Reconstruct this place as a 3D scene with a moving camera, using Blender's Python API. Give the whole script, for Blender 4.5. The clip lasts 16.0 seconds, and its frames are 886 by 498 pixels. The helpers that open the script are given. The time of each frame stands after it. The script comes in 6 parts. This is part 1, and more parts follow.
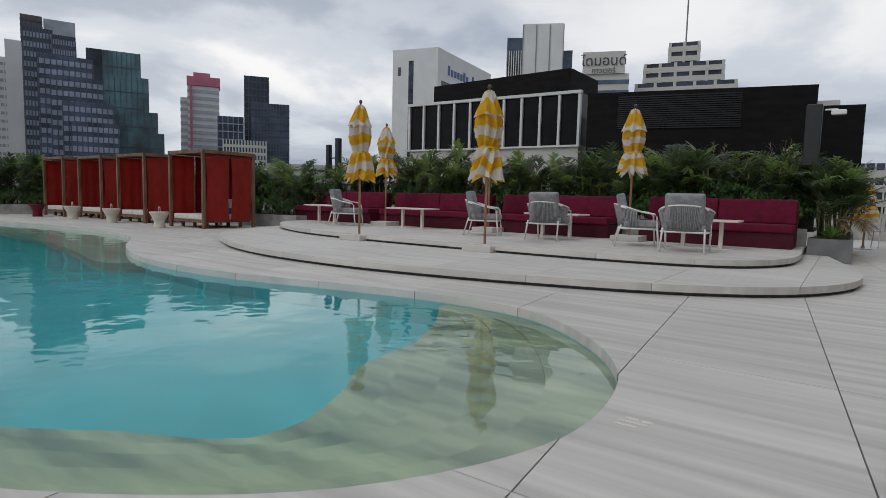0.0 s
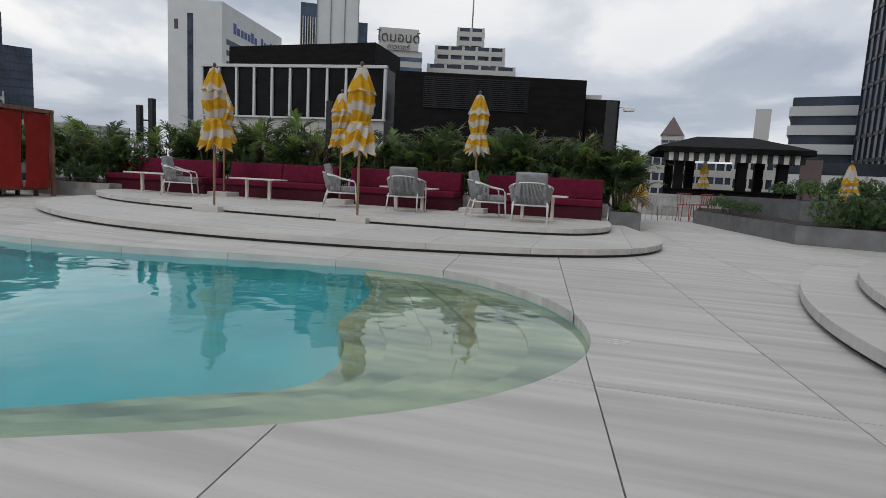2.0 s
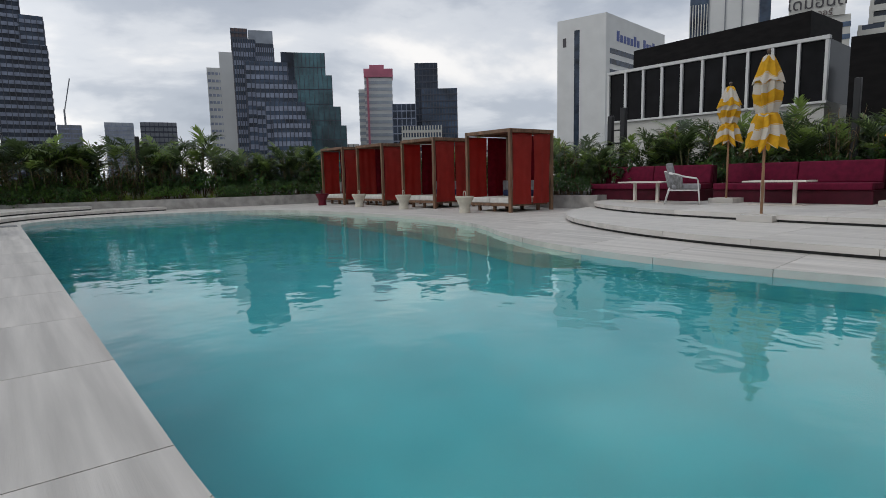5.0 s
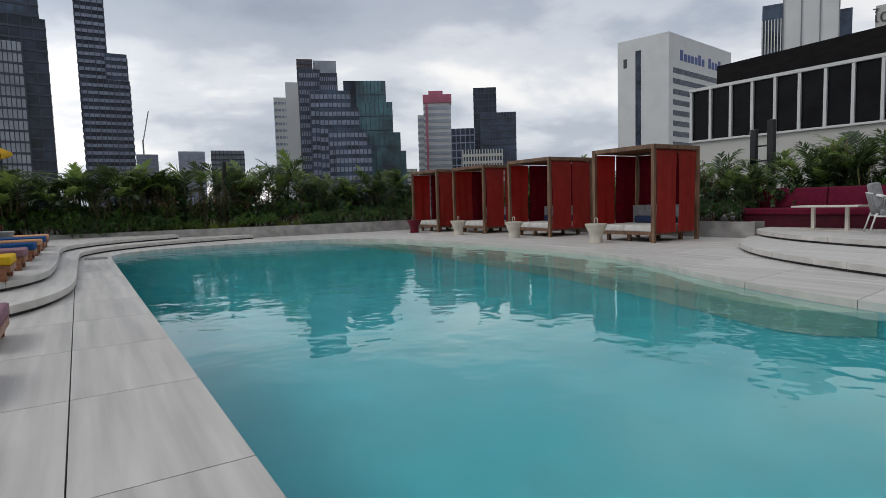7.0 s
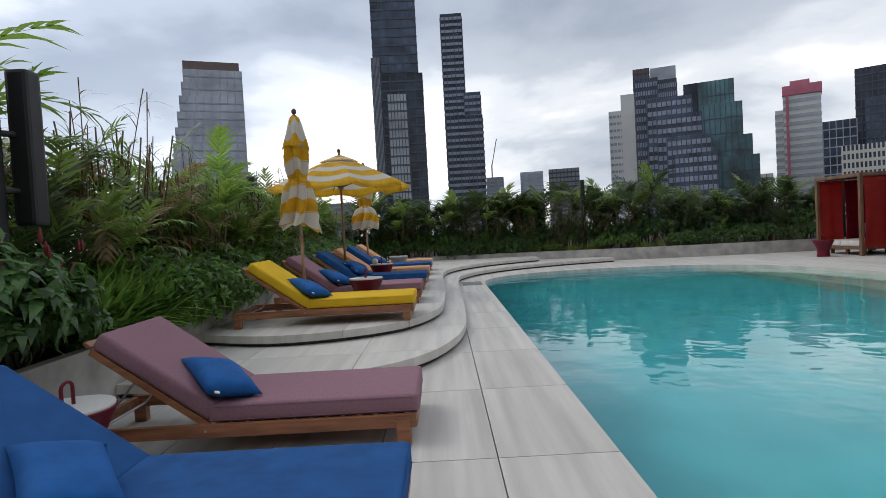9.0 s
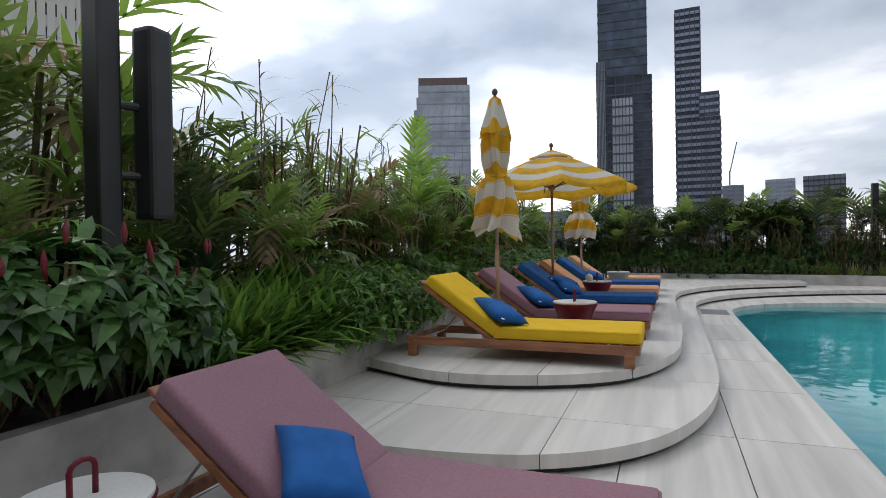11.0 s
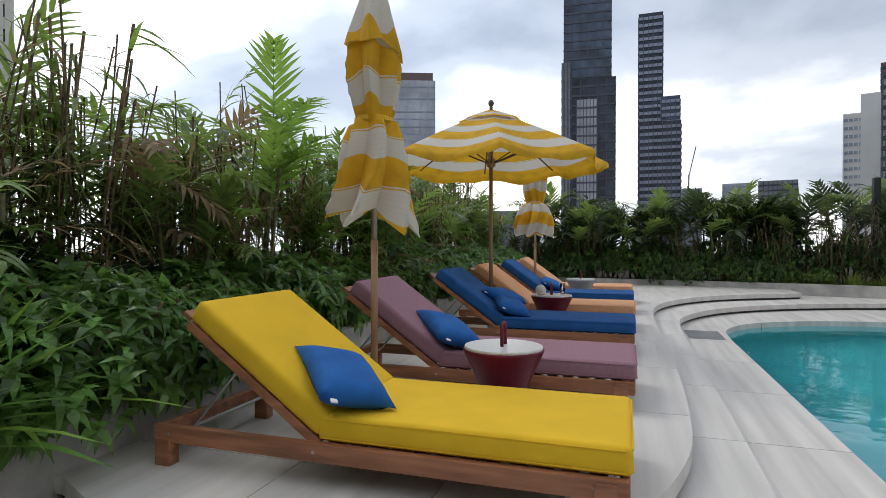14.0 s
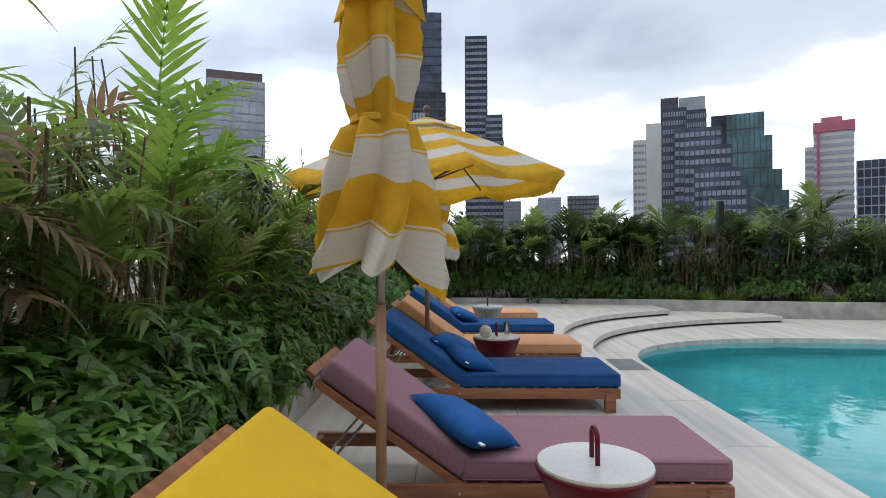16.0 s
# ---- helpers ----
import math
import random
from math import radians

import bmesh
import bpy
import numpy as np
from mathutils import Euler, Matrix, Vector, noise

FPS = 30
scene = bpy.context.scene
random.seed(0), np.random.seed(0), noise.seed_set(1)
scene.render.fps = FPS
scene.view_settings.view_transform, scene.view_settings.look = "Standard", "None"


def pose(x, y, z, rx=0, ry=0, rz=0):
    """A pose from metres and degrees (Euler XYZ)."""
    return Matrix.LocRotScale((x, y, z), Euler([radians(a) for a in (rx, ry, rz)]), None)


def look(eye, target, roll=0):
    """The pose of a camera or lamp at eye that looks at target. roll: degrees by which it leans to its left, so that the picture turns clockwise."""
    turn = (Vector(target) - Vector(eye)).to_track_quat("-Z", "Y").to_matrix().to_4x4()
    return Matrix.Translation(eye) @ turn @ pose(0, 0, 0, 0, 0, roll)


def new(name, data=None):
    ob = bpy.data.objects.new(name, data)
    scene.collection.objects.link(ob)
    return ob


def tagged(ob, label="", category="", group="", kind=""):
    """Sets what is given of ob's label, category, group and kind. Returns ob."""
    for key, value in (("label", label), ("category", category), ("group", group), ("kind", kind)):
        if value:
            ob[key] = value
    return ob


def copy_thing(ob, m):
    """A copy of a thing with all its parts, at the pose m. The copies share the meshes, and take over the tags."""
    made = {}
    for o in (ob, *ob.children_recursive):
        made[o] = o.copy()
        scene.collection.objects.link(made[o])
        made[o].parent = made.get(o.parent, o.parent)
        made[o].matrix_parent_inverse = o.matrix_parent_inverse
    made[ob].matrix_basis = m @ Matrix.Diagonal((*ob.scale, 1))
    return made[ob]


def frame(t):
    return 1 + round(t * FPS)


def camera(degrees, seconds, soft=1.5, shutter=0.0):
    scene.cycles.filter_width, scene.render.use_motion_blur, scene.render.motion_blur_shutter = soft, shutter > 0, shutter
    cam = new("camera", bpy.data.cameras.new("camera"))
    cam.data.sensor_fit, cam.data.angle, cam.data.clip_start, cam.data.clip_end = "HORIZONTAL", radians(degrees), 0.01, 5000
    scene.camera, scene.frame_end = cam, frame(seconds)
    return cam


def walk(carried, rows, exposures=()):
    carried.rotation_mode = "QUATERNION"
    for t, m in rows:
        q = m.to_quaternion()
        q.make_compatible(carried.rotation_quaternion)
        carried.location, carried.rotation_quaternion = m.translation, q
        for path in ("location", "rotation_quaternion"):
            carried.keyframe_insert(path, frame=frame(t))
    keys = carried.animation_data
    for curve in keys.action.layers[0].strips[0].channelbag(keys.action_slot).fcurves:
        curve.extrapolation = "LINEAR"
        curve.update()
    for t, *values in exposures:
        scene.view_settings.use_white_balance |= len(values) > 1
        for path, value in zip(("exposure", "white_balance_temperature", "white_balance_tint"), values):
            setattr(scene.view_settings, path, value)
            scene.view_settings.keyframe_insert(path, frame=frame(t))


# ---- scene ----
cam = camera(76.1, 16.0, soft=0.5)
PATH = [
    (0, (0.297, 2.04, 1.066), (-0.863, 3.66, 0.888), 1.4),
    (0.5, (0.091, 1.655, 1.051), (-0.823, 3.424, 0.861), 2.5),
    (1, (-0.108, 1.327, 1.088), (-0.832, 3.18, 0.88), 2.8),
    (1.5, (-0.326, 1.019, 1.085), (-0.873, 2.93, 0.864), 2.7),
    (2, (-0.715, 0.841, 1.034), (-1.221, 2.761, 0.788), 3.0),
    (2.5, (-1.194, 0.773, 0.985), (-1.761, 2.674, 0.735), 3.0),
    (3, (-1.695, 0.562, 1.023), (-2.603, 2.325, 0.757), 1.7),
    (3.5, (-2.243, 0.538, 1.017), (-3.502, 2.067, 0.745), -0.1),
    (4, (-2.70, 0.325, 1.019), (-4.190, 1.634, 0.762), -1.2),
    (6.5, (-5.974, 0.136, 1.075), (-7.582, 1.304, 0.846), -1.5),
    (7, (-6.572, 0.072, 1.117), (-8.251, 1.147, 0.951), -1.7),
    (7.5, (-7.101, -0.007, 1.259), (-8.908, 0.842, 1.134), -2.5),
    (8, (-7.698, -0.116, 1.259), (-9.638, 0.362, 1.168), -3.1),
    (8.5, (-8.259, -0.194, 1.345), (-10.243, 0.041, 1.264), -3.2),
    (9, (-8.72, -0.309, 1.359), (-10.719, -0.309, 1.291), -3.1),
    (9.5, (-9.109, -0.452, 1.355), (-11.078, -0.8, 1.306), -2.5),
    (12, (-11.51, -0.489, 1.399), (-13.36, -1.249, 1.388), -0.8),
    (12.5, (-12.008, -0.476, 1.419), (-13.878, -1.186, 1.408), -0.6),
    (13, (-12.495, -0.494, 1.448), (-14.387, -1.142, 1.431), -0.4),
    (13.5, (-13.019, -0.525, 1.41), (-14.922, -1.141, 1.39), -0.3),
    (14, (-13.481, -0.727, 1.358), (-15.384, -1.345, 1.336), 0.0),
    (14.5, (-14.001, -1.008, 1.379), (-15.915, -1.592, 1.368), 0.1),
    (15, (-14.452, -1.413, 1.44), (-16.41, -1.82, 1.428), 0.1),
    (15.5, (-14.62, -1.793, 1.518), (-16.602, -2.06, 1.524), -0.1),
    (16, (-14.505, -2.043, 1.616), (-16.505, -2.082, 1.624), -0.2),
]
walk(cam, [(t, look(eye, target, roll)) for t, eye, target, roll in PATH],
     exposures=[(0, -0.09), (6.5, -0.08), (9.0, 0.17), (12.0, 0.40), (14.0, 0.47), (16.0, 0.62)])


# ---------------------------------------------------------------- world and light
SUN_EL, SUN_AZ = radians(52), radians(198)
world = bpy.data.worlds.new("overcast_sky")
scene.world = world
world.use_nodes = True
wn, wl = world.node_tree.nodes, world.node_tree.links
wn.clear()
w_out = wn.new("ShaderNodeOutputWorld")
w_bg = wn.new("ShaderNodeBackground")
w_sky = wn.new("ShaderNodeTexSky")
w_sky.sky_type, w_sky.sun_disc = "NISHITA", False
w_sky.sun_elevation, w_sky.sun_rotation = SUN_EL, SUN_AZ
w_geo = wn.new("ShaderNodeTexCoord")
w_sep = wn.new("ShaderNodeSeparateXYZ")
wl.new(w_geo.outputs["Generated"], w_sep.inputs[0])
w_lift = wn.new("ShaderNodeMath"); w_lift.operation = "MAXIMUM"; w_lift.inputs[1].default_value = 0.0
wl.new(w_sep.outputs[2], w_lift.inputs[0])
w_den = wn.new("ShaderNodeMath"); w_den.operation = "ADD"; w_den.inputs[1].default_value = 0.22
wl.new(w_lift.outputs[0], w_den.inputs[0])
w_plane = wn.new("ShaderNodeVectorMath"); w_plane.operation = "DIVIDE"
w_comb = wn.new("ShaderNodeCombineXYZ")
for i in range(3):
    wl.new(w_den.outputs[0], w_comb.inputs[i])
wl.new(w_geo.outputs["Generated"], w_plane.inputs[0])
wl.new(w_comb.outputs[0], w_plane.inputs[1])


def sky_noise(scale, detail, rough, offset, distort=0.0):
    shift = wn.new("ShaderNodeVectorMath"); shift.operation = "ADD"
    shift.inputs[1].default_value = offset
    wl.new(w_plane.outputs[0], shift.inputs[0])
    n = wn.new("ShaderNodeTexNoise")
    n.inputs["Scale"].default_value, n.inputs["Detail"].default_value = scale, detail
    n.inputs["Roughness"].default_value, n.inputs["Distortion"].default_value = rough, distort
    wl.new(shift.outputs[0], n.inputs["Vector"])
    return n.outputs["Fac"]


def sky_ramp(fac, stops):
    r = wn.new("ShaderNodeValToRGB")
    r.color_ramp.interpolation = "EASE"
    while len(r.color_ramp.elements) < len(stops):
        r.color_ramp.elements.new(0.5)
    for e, (p, c) in zip(r.color_ramp.elements, stops):
        e.position, e.color = p, (*c, 1)
    wl.new(fac, r.inputs[0])
    return r.outputs[0]


clouds = sky_ramp(sky_noise(0.95, 7, 0.52, (3.1, 1.7, 0.4), 0.25),
                  [(0.30, (0.36, 0.41, 0.49)), (0.44, (0.50, 0.55, 0.63)), (0.53, (0.70, 0.74, 0.80)), (0.64, (0.98, 0.98, 0.98))])
glow = sky_ramp(sky_noise(0.42, 3, 0.5, (0.2, 5.5, 0.0)), [(0.35, (0.80, 0.82, 0.86)), (0.65, (1.12, 1.10, 1.08))])
w_mul = wn.new("ShaderNodeMix"); w_mul.data_type, w_mul.blend_type = "RGBA", "MULTIPLY"
w_mul.inputs["Factor"].default_value = 1.0
wl.new(clouds, w_mul.inputs[6]); wl.new(glow, w_mul.inputs[7])
w_scale = wn.new("ShaderNodeVectorMath"); w_scale.operation = "SCALE"; w_scale.inputs["Scale"].default_value = 0.10
wl.new(w_sky.outputs[0], w_scale.inputs[0])
# the cloud cover is brighter on the sun's side
w_side = wn.new("ShaderNodeVectorMath"); w_side.operation = "DOT_PRODUCT"; w_side.inputs[1].default_value = (-0.62, -0.76, 0.20)
wl.new(w_geo.outputs["Generated"], w_side.inputs[0])
w_lit = wn.new("ShaderNodeMapRange"); w_lit.interpolation_type = "SMOOTHSTEP"
w_lit.inputs["From Min"].default_value, w_lit.inputs["From Max"].default_value = 0.45, 1.0
w_lit.inputs["To Min"].default_value, w_lit.inputs["To Max"].default_value = 1.0, 1.45
wl.new(w_side.outputs["Value"], w_lit.inputs["Value"])
w_bright = wn.new("ShaderNodeVectorMath"); w_bright.operation = "SCALE"
wl.new(w_mul.outputs[2], w_bright.inputs[0]); wl.new(w_lit.outputs[0], w_bright.inputs["Scale"])
w_mix = wn.new("ShaderNodeMix"); w_mix.data_type = "RGBA"; w_mix.inputs["Factor"].default_value = 0.93
wl.new(w_scale.outputs[0], w_mix.inputs[6]); wl.new(w_bright.outputs[0], w_mix.inputs[7])
wl.new(w_mix.outputs[2], w_bg.inputs[0])
w_bg.inputs[1].default_value = 1.0
wl.new(w_bg.outputs[0], w_out.inputs[0])

sun_data = bpy.data.lights.new("sun", "SUN")
sun_data.energy, sun_data.angle, sun_data.color = 0.7, radians(25), (1.0, 0.96, 0.90)
sun = new("sun", sun_data)
sun.matrix_world = look((0, 0, 60), (math.sin(SUN_AZ) * -30, math.cos(SUN_AZ) * -30, 60 - 30 * math.tan(SUN_EL)))


# ---------------------------------------------------------------- materials
def material(name, color, rough=0.6, metal=0.0, vary=0.12, scale=6.0, stretch=(1, 1, 1), bump=0.0, bump_scale=60.0, stain=0.0,
             per_object=0.0, per_island=0.0, spec=0.5, sheen=0.0, dark=None):
    """A surface whose colour and relief vary at two scales."""
    m = bpy.data.materials.new(name)
    m.use_nodes = True
    n, l = m.node_tree.nodes, m.node_tree.links
    p = n["Principled BSDF"]
    p.inputs["Roughness"].default_value, p.inputs["Metallic"].default_value = rough, metal
    p.inputs["Specular IOR Level"].default_value = spec
    p.inputs["Sheen Weight"].default_value = sheen
    co = n.new("ShaderNodeTexCoord")
    mp = n.new("ShaderNodeMapping"); mp.inputs["Scale"].default_value = stretch
    src = co.outputs["Object"]
    if per_object:
        oi = n.new("ShaderNodeObjectInfo")
        sh = n.new("ShaderNodeVectorMath"); sh.operation = "SCALE"; sh.inputs["Scale"].default_value = 1.0
        cmb = n.new("ShaderNodeCombineXYZ")
        mul = n.new("ShaderNodeMath"); mul.operation = "MULTIPLY"; mul.inputs[1].default_value = 37.0
        l.new(oi.outputs["Random"], mul.inputs[0])
        for i in range(3):
            l.new(mul.outputs[0], cmb.inputs[i])
        ad = n.new("ShaderNodeVectorMath"); ad.operation = "ADD"
        l.new(src, ad.inputs[0]); l.new(cmb.outputs[0], ad.inputs[1])
        src = ad.outputs[0]
    l.new(src, mp.inputs["Vector"])
    a = n.new("ShaderNodeTexNoise")
    a.inputs["Scale"].default_value, a.inputs["Detail"].default_value = scale, 6
    l.new(mp.outputs[0], a.inputs["Vector"])
    r = n.new("ShaderNodeValToRGB")
    lo = dark or tuple(c * (1 - 2.2 * vary) for c in color)
    hi = tuple(min(1, c * (1 + 1.4 * vary)) for c in color)
    r.color_ramp.elements[0].position, r.color_ramp.elements[0].color = 0.32, (*lo, 1)
    r.color_ramp.elements[1].position, r.color_ramp.elements[1].color = 0.68, (*hi, 1)
    l.new(a.outputs["Fac"], r.inputs[0])
    col = r.outputs[0]

    def multiply(col, fac_socket, low, high):
        mr = n.new("ShaderNodeMapRange")
        mr.inputs["To Min"].default_value, mr.inputs["To Max"].default_value = low, high
        l.new(fac_socket, mr.inputs["Value"])
        sc = n.new("ShaderNodeVectorMath"); sc.operation = "SCALE"
        l.new(col, sc.inputs[0]); l.new(mr.outputs[0], sc.inputs["Scale"])
        return sc.outputs[0]
    if stain:
        b = n.new("ShaderNodeTexNoise")
        b.inputs["Scale"].default_value, b.inputs["Detail"].default_value = 0.7, 4
        l.new(src, b.inputs["Vector"])
        col = multiply(col, b.outputs["Fac"], 1 - stain, 1 + stain)
    if per_object:
        col = multiply(col, oi.outputs["Random"], 1 - per_object, 1 + per_object)
    if per_island:
        g = n.new("ShaderNodeNewGeometry")
        col = multiply(col, g.outputs["Random Per Island"], 1 - per_island, 1 + per_island)
    l.new(col, p.inputs["Base Color"])
    if bump:
        bn = n.new("ShaderNodeTexNoise")
        bn.inputs["Scale"].default_value, bn.inputs["Detail"].default_value = bump_scale, 3
        l.new(mp.outputs[0], bn.inputs["Vector"])
        bu = n.new("ShaderNodeBump")
        bu.inputs["Strength"].default_value, bu.inputs["Distance"].default_value = bump, 0.01
        l.new(bn.outputs["Fac"], bu.inputs["Height"])
        l.new(bu.outputs[0], p.inputs["Normal"])
    return m


def leaf_material(name, color, tip, rough=0.42):
    """Leaves that let some light through; colour differs from leaf to leaf and plant to plant."""
    m = material(name, color, rough, vary=0.25, scale=9, per_object=0.22, per_island=0.60, dark=tuple(c * 0.55 for c in color))
    n, l = m.node_tree.nodes, m.node_tree.links
    p, out = n["Principled BSDF"], n["Material Output"]
    tr = n.new("ShaderNodeBsdfTranslucent"); tr.inputs[0].default_value = (*tip, 1)
    mx = n.new("ShaderNodeMixShader"); mx.inputs[0].default_value = 0.38
    l.new(p.outputs[0], mx.inputs[1]); l.new(tr.outputs[0], mx.inputs[2]); l.new(mx.outputs[0], out.inputs[0])
    return m


STONE = material("deck_travertine", (0.56, 0.53, 0.49), 0.55, vary=0.085, scale=1.6, stretch=(0.28, 5.0, 1), bump=0.12, bump_scale=26, stain=0.10, per_object=0.05)
STONE_EDGE = material("platform_travertine", (0.58, 0.552, 0.512), 0.55, vary=0.065, scale=1.6, stretch=(0.28, 5.0, 1), bump=0.12, bump_scale=26, stain=0.08, per_object=0.04)
JOINT = material("joint_mortar", (0.10, 0.095, 0.09), 0.9, vary=0.2, scale=20)
# near-black base colour that holds the shade under the platform rims
RECESS_SHADE = material("recess_shade", (0.06, 0.06, 0.06), 0.85, vary=0.2, scale=14)
PLANTER = material("planter_concrete", (0.40, 0.385, 0.36), 0.75, vary=0.14, scale=3, bump=0.2, stain=0.18)
PLANTER_GREY = material("planter_grey_metal", (0.16, 0.16, 0.16), 0.5, vary=0.12, scale=3, stain=0.15)
SOIL = material("soil", (0.05, 0.038, 0.028), 0.95, vary=0.35, scale=14, bump=0.8, bump_scale=40)
POOL_STONE = material("pool_stone", (0.60, 0.45, 0.28), 0.6, vary=0.22, scale=1.4, stretch=(0.5, 3, 1), stain=0.2)
POOL_SHELF = material("pool_shelf_stone", (0.62, 0.58, 0.48), 0.6, vary=0.12, scale=1.6, stretch=(0.5, 3, 1), stain=0.12)
POOL_BLUE = material("pool_plaster", (0.11, 0.52, 0.58), 0.6, vary=0.06, scale=1.2, stain=0.06)
TIMBER = material("cabana_timber", (0.19, 0.105, 0.060), 0.6, vary=0.22, scale=5, stretch=(3, 3, 0.4), bump=0.25, bump_scale=50)
TEAK = material("lounger_teak", (0.33, 0.135, 0.065), 0.42, vary=0.18, scale=5, stretch=(5, 0.5, 5), bump=0.15, bump_scale=50)
POLE_WOOD = material("pole_wood", (0.36, 0.20, 0.11), 0.45, vary=0.15, scale=6, stretch=(5, 5, 0.4))
POLE_METAL = material("pole_metal", (0.55, 0.50, 0.45), 0.35, metal=0.8, vary=0.05)
FINIAL = material("finial_wood", (0.10, 0.065, 0.045), 0.35, vary=0.15)
# curtain cloth in two copies: sun-lit outside, then shaded inside, put into the colours
RED_CLOTH = material("red_curtain", (0.44, 0.048, 0.038), 0.85, vary=0.05, scale=3, bump=0.25, bump_scale=260, spec=0.25)
RED_CLOTH_SHADED = material("red_curtain_shaded", (0.22, 0.008, 0.024), 0.85, vary=0.10, scale=9, bump=0.25, bump_scale=260, spec=0.25)
SOFA_RED = material("sofa_magenta", (0.125, 0.005, 0.027), 0.85, vary=0.12, scale=7, bump=0.2, bump_scale=200, stain=0.08, spec=0.25)
SOFA_BASE = material("sofa_base_magenta", (0.065, 0.004, 0.014), 0.6, vary=0.12, scale=5, spec=0.25)
WHITE_METAL = material("white_powder_coat", (0.76, 0.75, 0.73), 0.35, vary=0.03)
ROPE = material("grey_rope", (0.27, 0.27, 0.27), 0.85, vary=0.15, scale=30, per_island=0.15)
GREY_CUSHION = material("grey_cushion", (0.25, 0.25, 0.26), 0.9, vary=0.12, scale=12, bump=0.2, bump_scale=240, sheen=0.2)
WHITE_CUSHION = material("offwhite_cushion", (0.62, 0.60, 0.56), 0.9, vary=0.06, scale=8, bump=0.2, bump_scale=220)
NAVY = material("navy_cushion", (0.022, 0.045, 0.13), 0.9, vary=0.12, scale=10, bump=0.2, bump_scale=220)
TABLE_WHITE = material("table_cream", (0.68, 0.63, 0.56), 0.4, vary=0.05, scale=5)
CREAM = material("stool_cream", (0.60, 0.56, 0.47), 0.5, vary=0.07, scale=6)
OXBLOOD = material("table_oxblood", (0.125, 0.005, 0.018), 0.42, vary=0.08, scale=6, spec=0.3)
TERRAZZO = material("terrazzo_top", (0.66, 0.65, 0.63), 0.3, vary=0.035, scale=70)
GREYPOT = material("table_grey", (0.36, 0.36, 0.34), 0.5, vary=0.08)
MATS = {
    "yellow": material("cushion_yellow", (0.74, 0.46, 0.022), 0.85, vary=0.03, scale=5, bump=0.35, bump_scale=420, stain=0.02, spec=0.25),
    "mauve": material("cushion_mauve", (0.30, 0.165, 0.20), 0.9, vary=0.045, scale=70, bump=0.35, bump_scale=420, stain=0.05, spec=0.25),
    "blue": material("cushion_blue", (0.016, 0.088, 0.27), 0.85, vary=0.08, scale=8, bump=0.35, bump_scale=420, stain=0.06, spec=0.25),
    "orange": material("cushion_orange", (0.70, 0.38, 0.21), 0.9, vary=0.16, scale=85, bump=0.45, bump_scale=300, stain=0.04, spec=0.25),
}
PILLOW = material("pillow_blue", (0.013, 0.105, 0.34), 0.8, vary=0.08, scale=9, bump=0.3, bump_scale=380, spec=0.25)
YELLOW_CLOTH = material("parasol_yellow", (0.74, 0.42, 0.028), 0.85, vary=0.09, scale=7, bump=0.2, bump_scale=200)
WHITE_CLOTH = material("parasol_white", (0.72, 0.69, 0.63), 0.85, vary=0.07, scale=7, bump=0.2, bump_scale=200)


def striped_cloth():
    """Parasol cloth, woven in broad yellow and white bands with fine yellow lines in the white; the bands run with the mesh's own measure."""
    m = material("parasol_striped_cloth", (0.74, 0.42, 0.028), 0.85, vary=0.08, scale=7, bump=0.2, bump_scale=200, spec=0.25)
    n, l = m.node_tree.nodes, m.node_tree.links
    p, out = n["Principled BSDF"], n["Material Output"]
    yellow = p.inputs["Base Color"].links[0].from_socket
    at = n.new("ShaderNodeAttribute"); at.attribute_name = "band"

    def calc(op, a, b=None):
        k = n.new("ShaderNodeMath"); k.operation = op
        for i, v in enumerate((a, b)):
            if v is None:
                continue
            if isinstance(v, (int, float)):
                k.inputs[i].default_value = v
            else:
                l.new(v, k.inputs[i])
        return k.outputs[0]
    half = calc("FRACT", calc("MULTIPLY", at.outputs["Fac"], 0.5))
    white = calc("GREATER_THAN", half, 0.52)
    lines = calc("LESS_THAN", calc("FRACT", calc("MULTIPLY", half, 14.0)), 0.10)
    edge = calc("LESS_THAN", calc("ABSOLUTE", calc("SUBTRACT", half, 0.555)), 0.012)
    fine = calc("MULTIPLY", calc("MAXIMUM", calc("MULTIPLY", lines, 0.35), edge), 0.9)
    pure = calc("MULTIPLY", white, calc("SUBTRACT", 1.0, fine))
    mx = n.new("ShaderNodeMix"); mx.data_type = "RGBA"
    l.new(pure, mx.inputs["Factor"]); l.new(yellow, mx.inputs[6]); mx.inputs[7].default_value = (0.70, 0.67, 0.61, 1)
    l.new(mx.outputs[2], p.inputs["Base Color"])
    tr = n.new("ShaderNodeBsdfTranslucent"); l.new(mx.outputs[2], tr.inputs[0])
    ms = n.new("ShaderNodeMixShader"); ms.inputs[0].default_value = 0.35
    l.new(p.outputs[0], ms.inputs[1]); l.new(tr.outputs[0], ms.inputs[2]); l.new(ms.outputs[0], out.inputs[0])
    return m


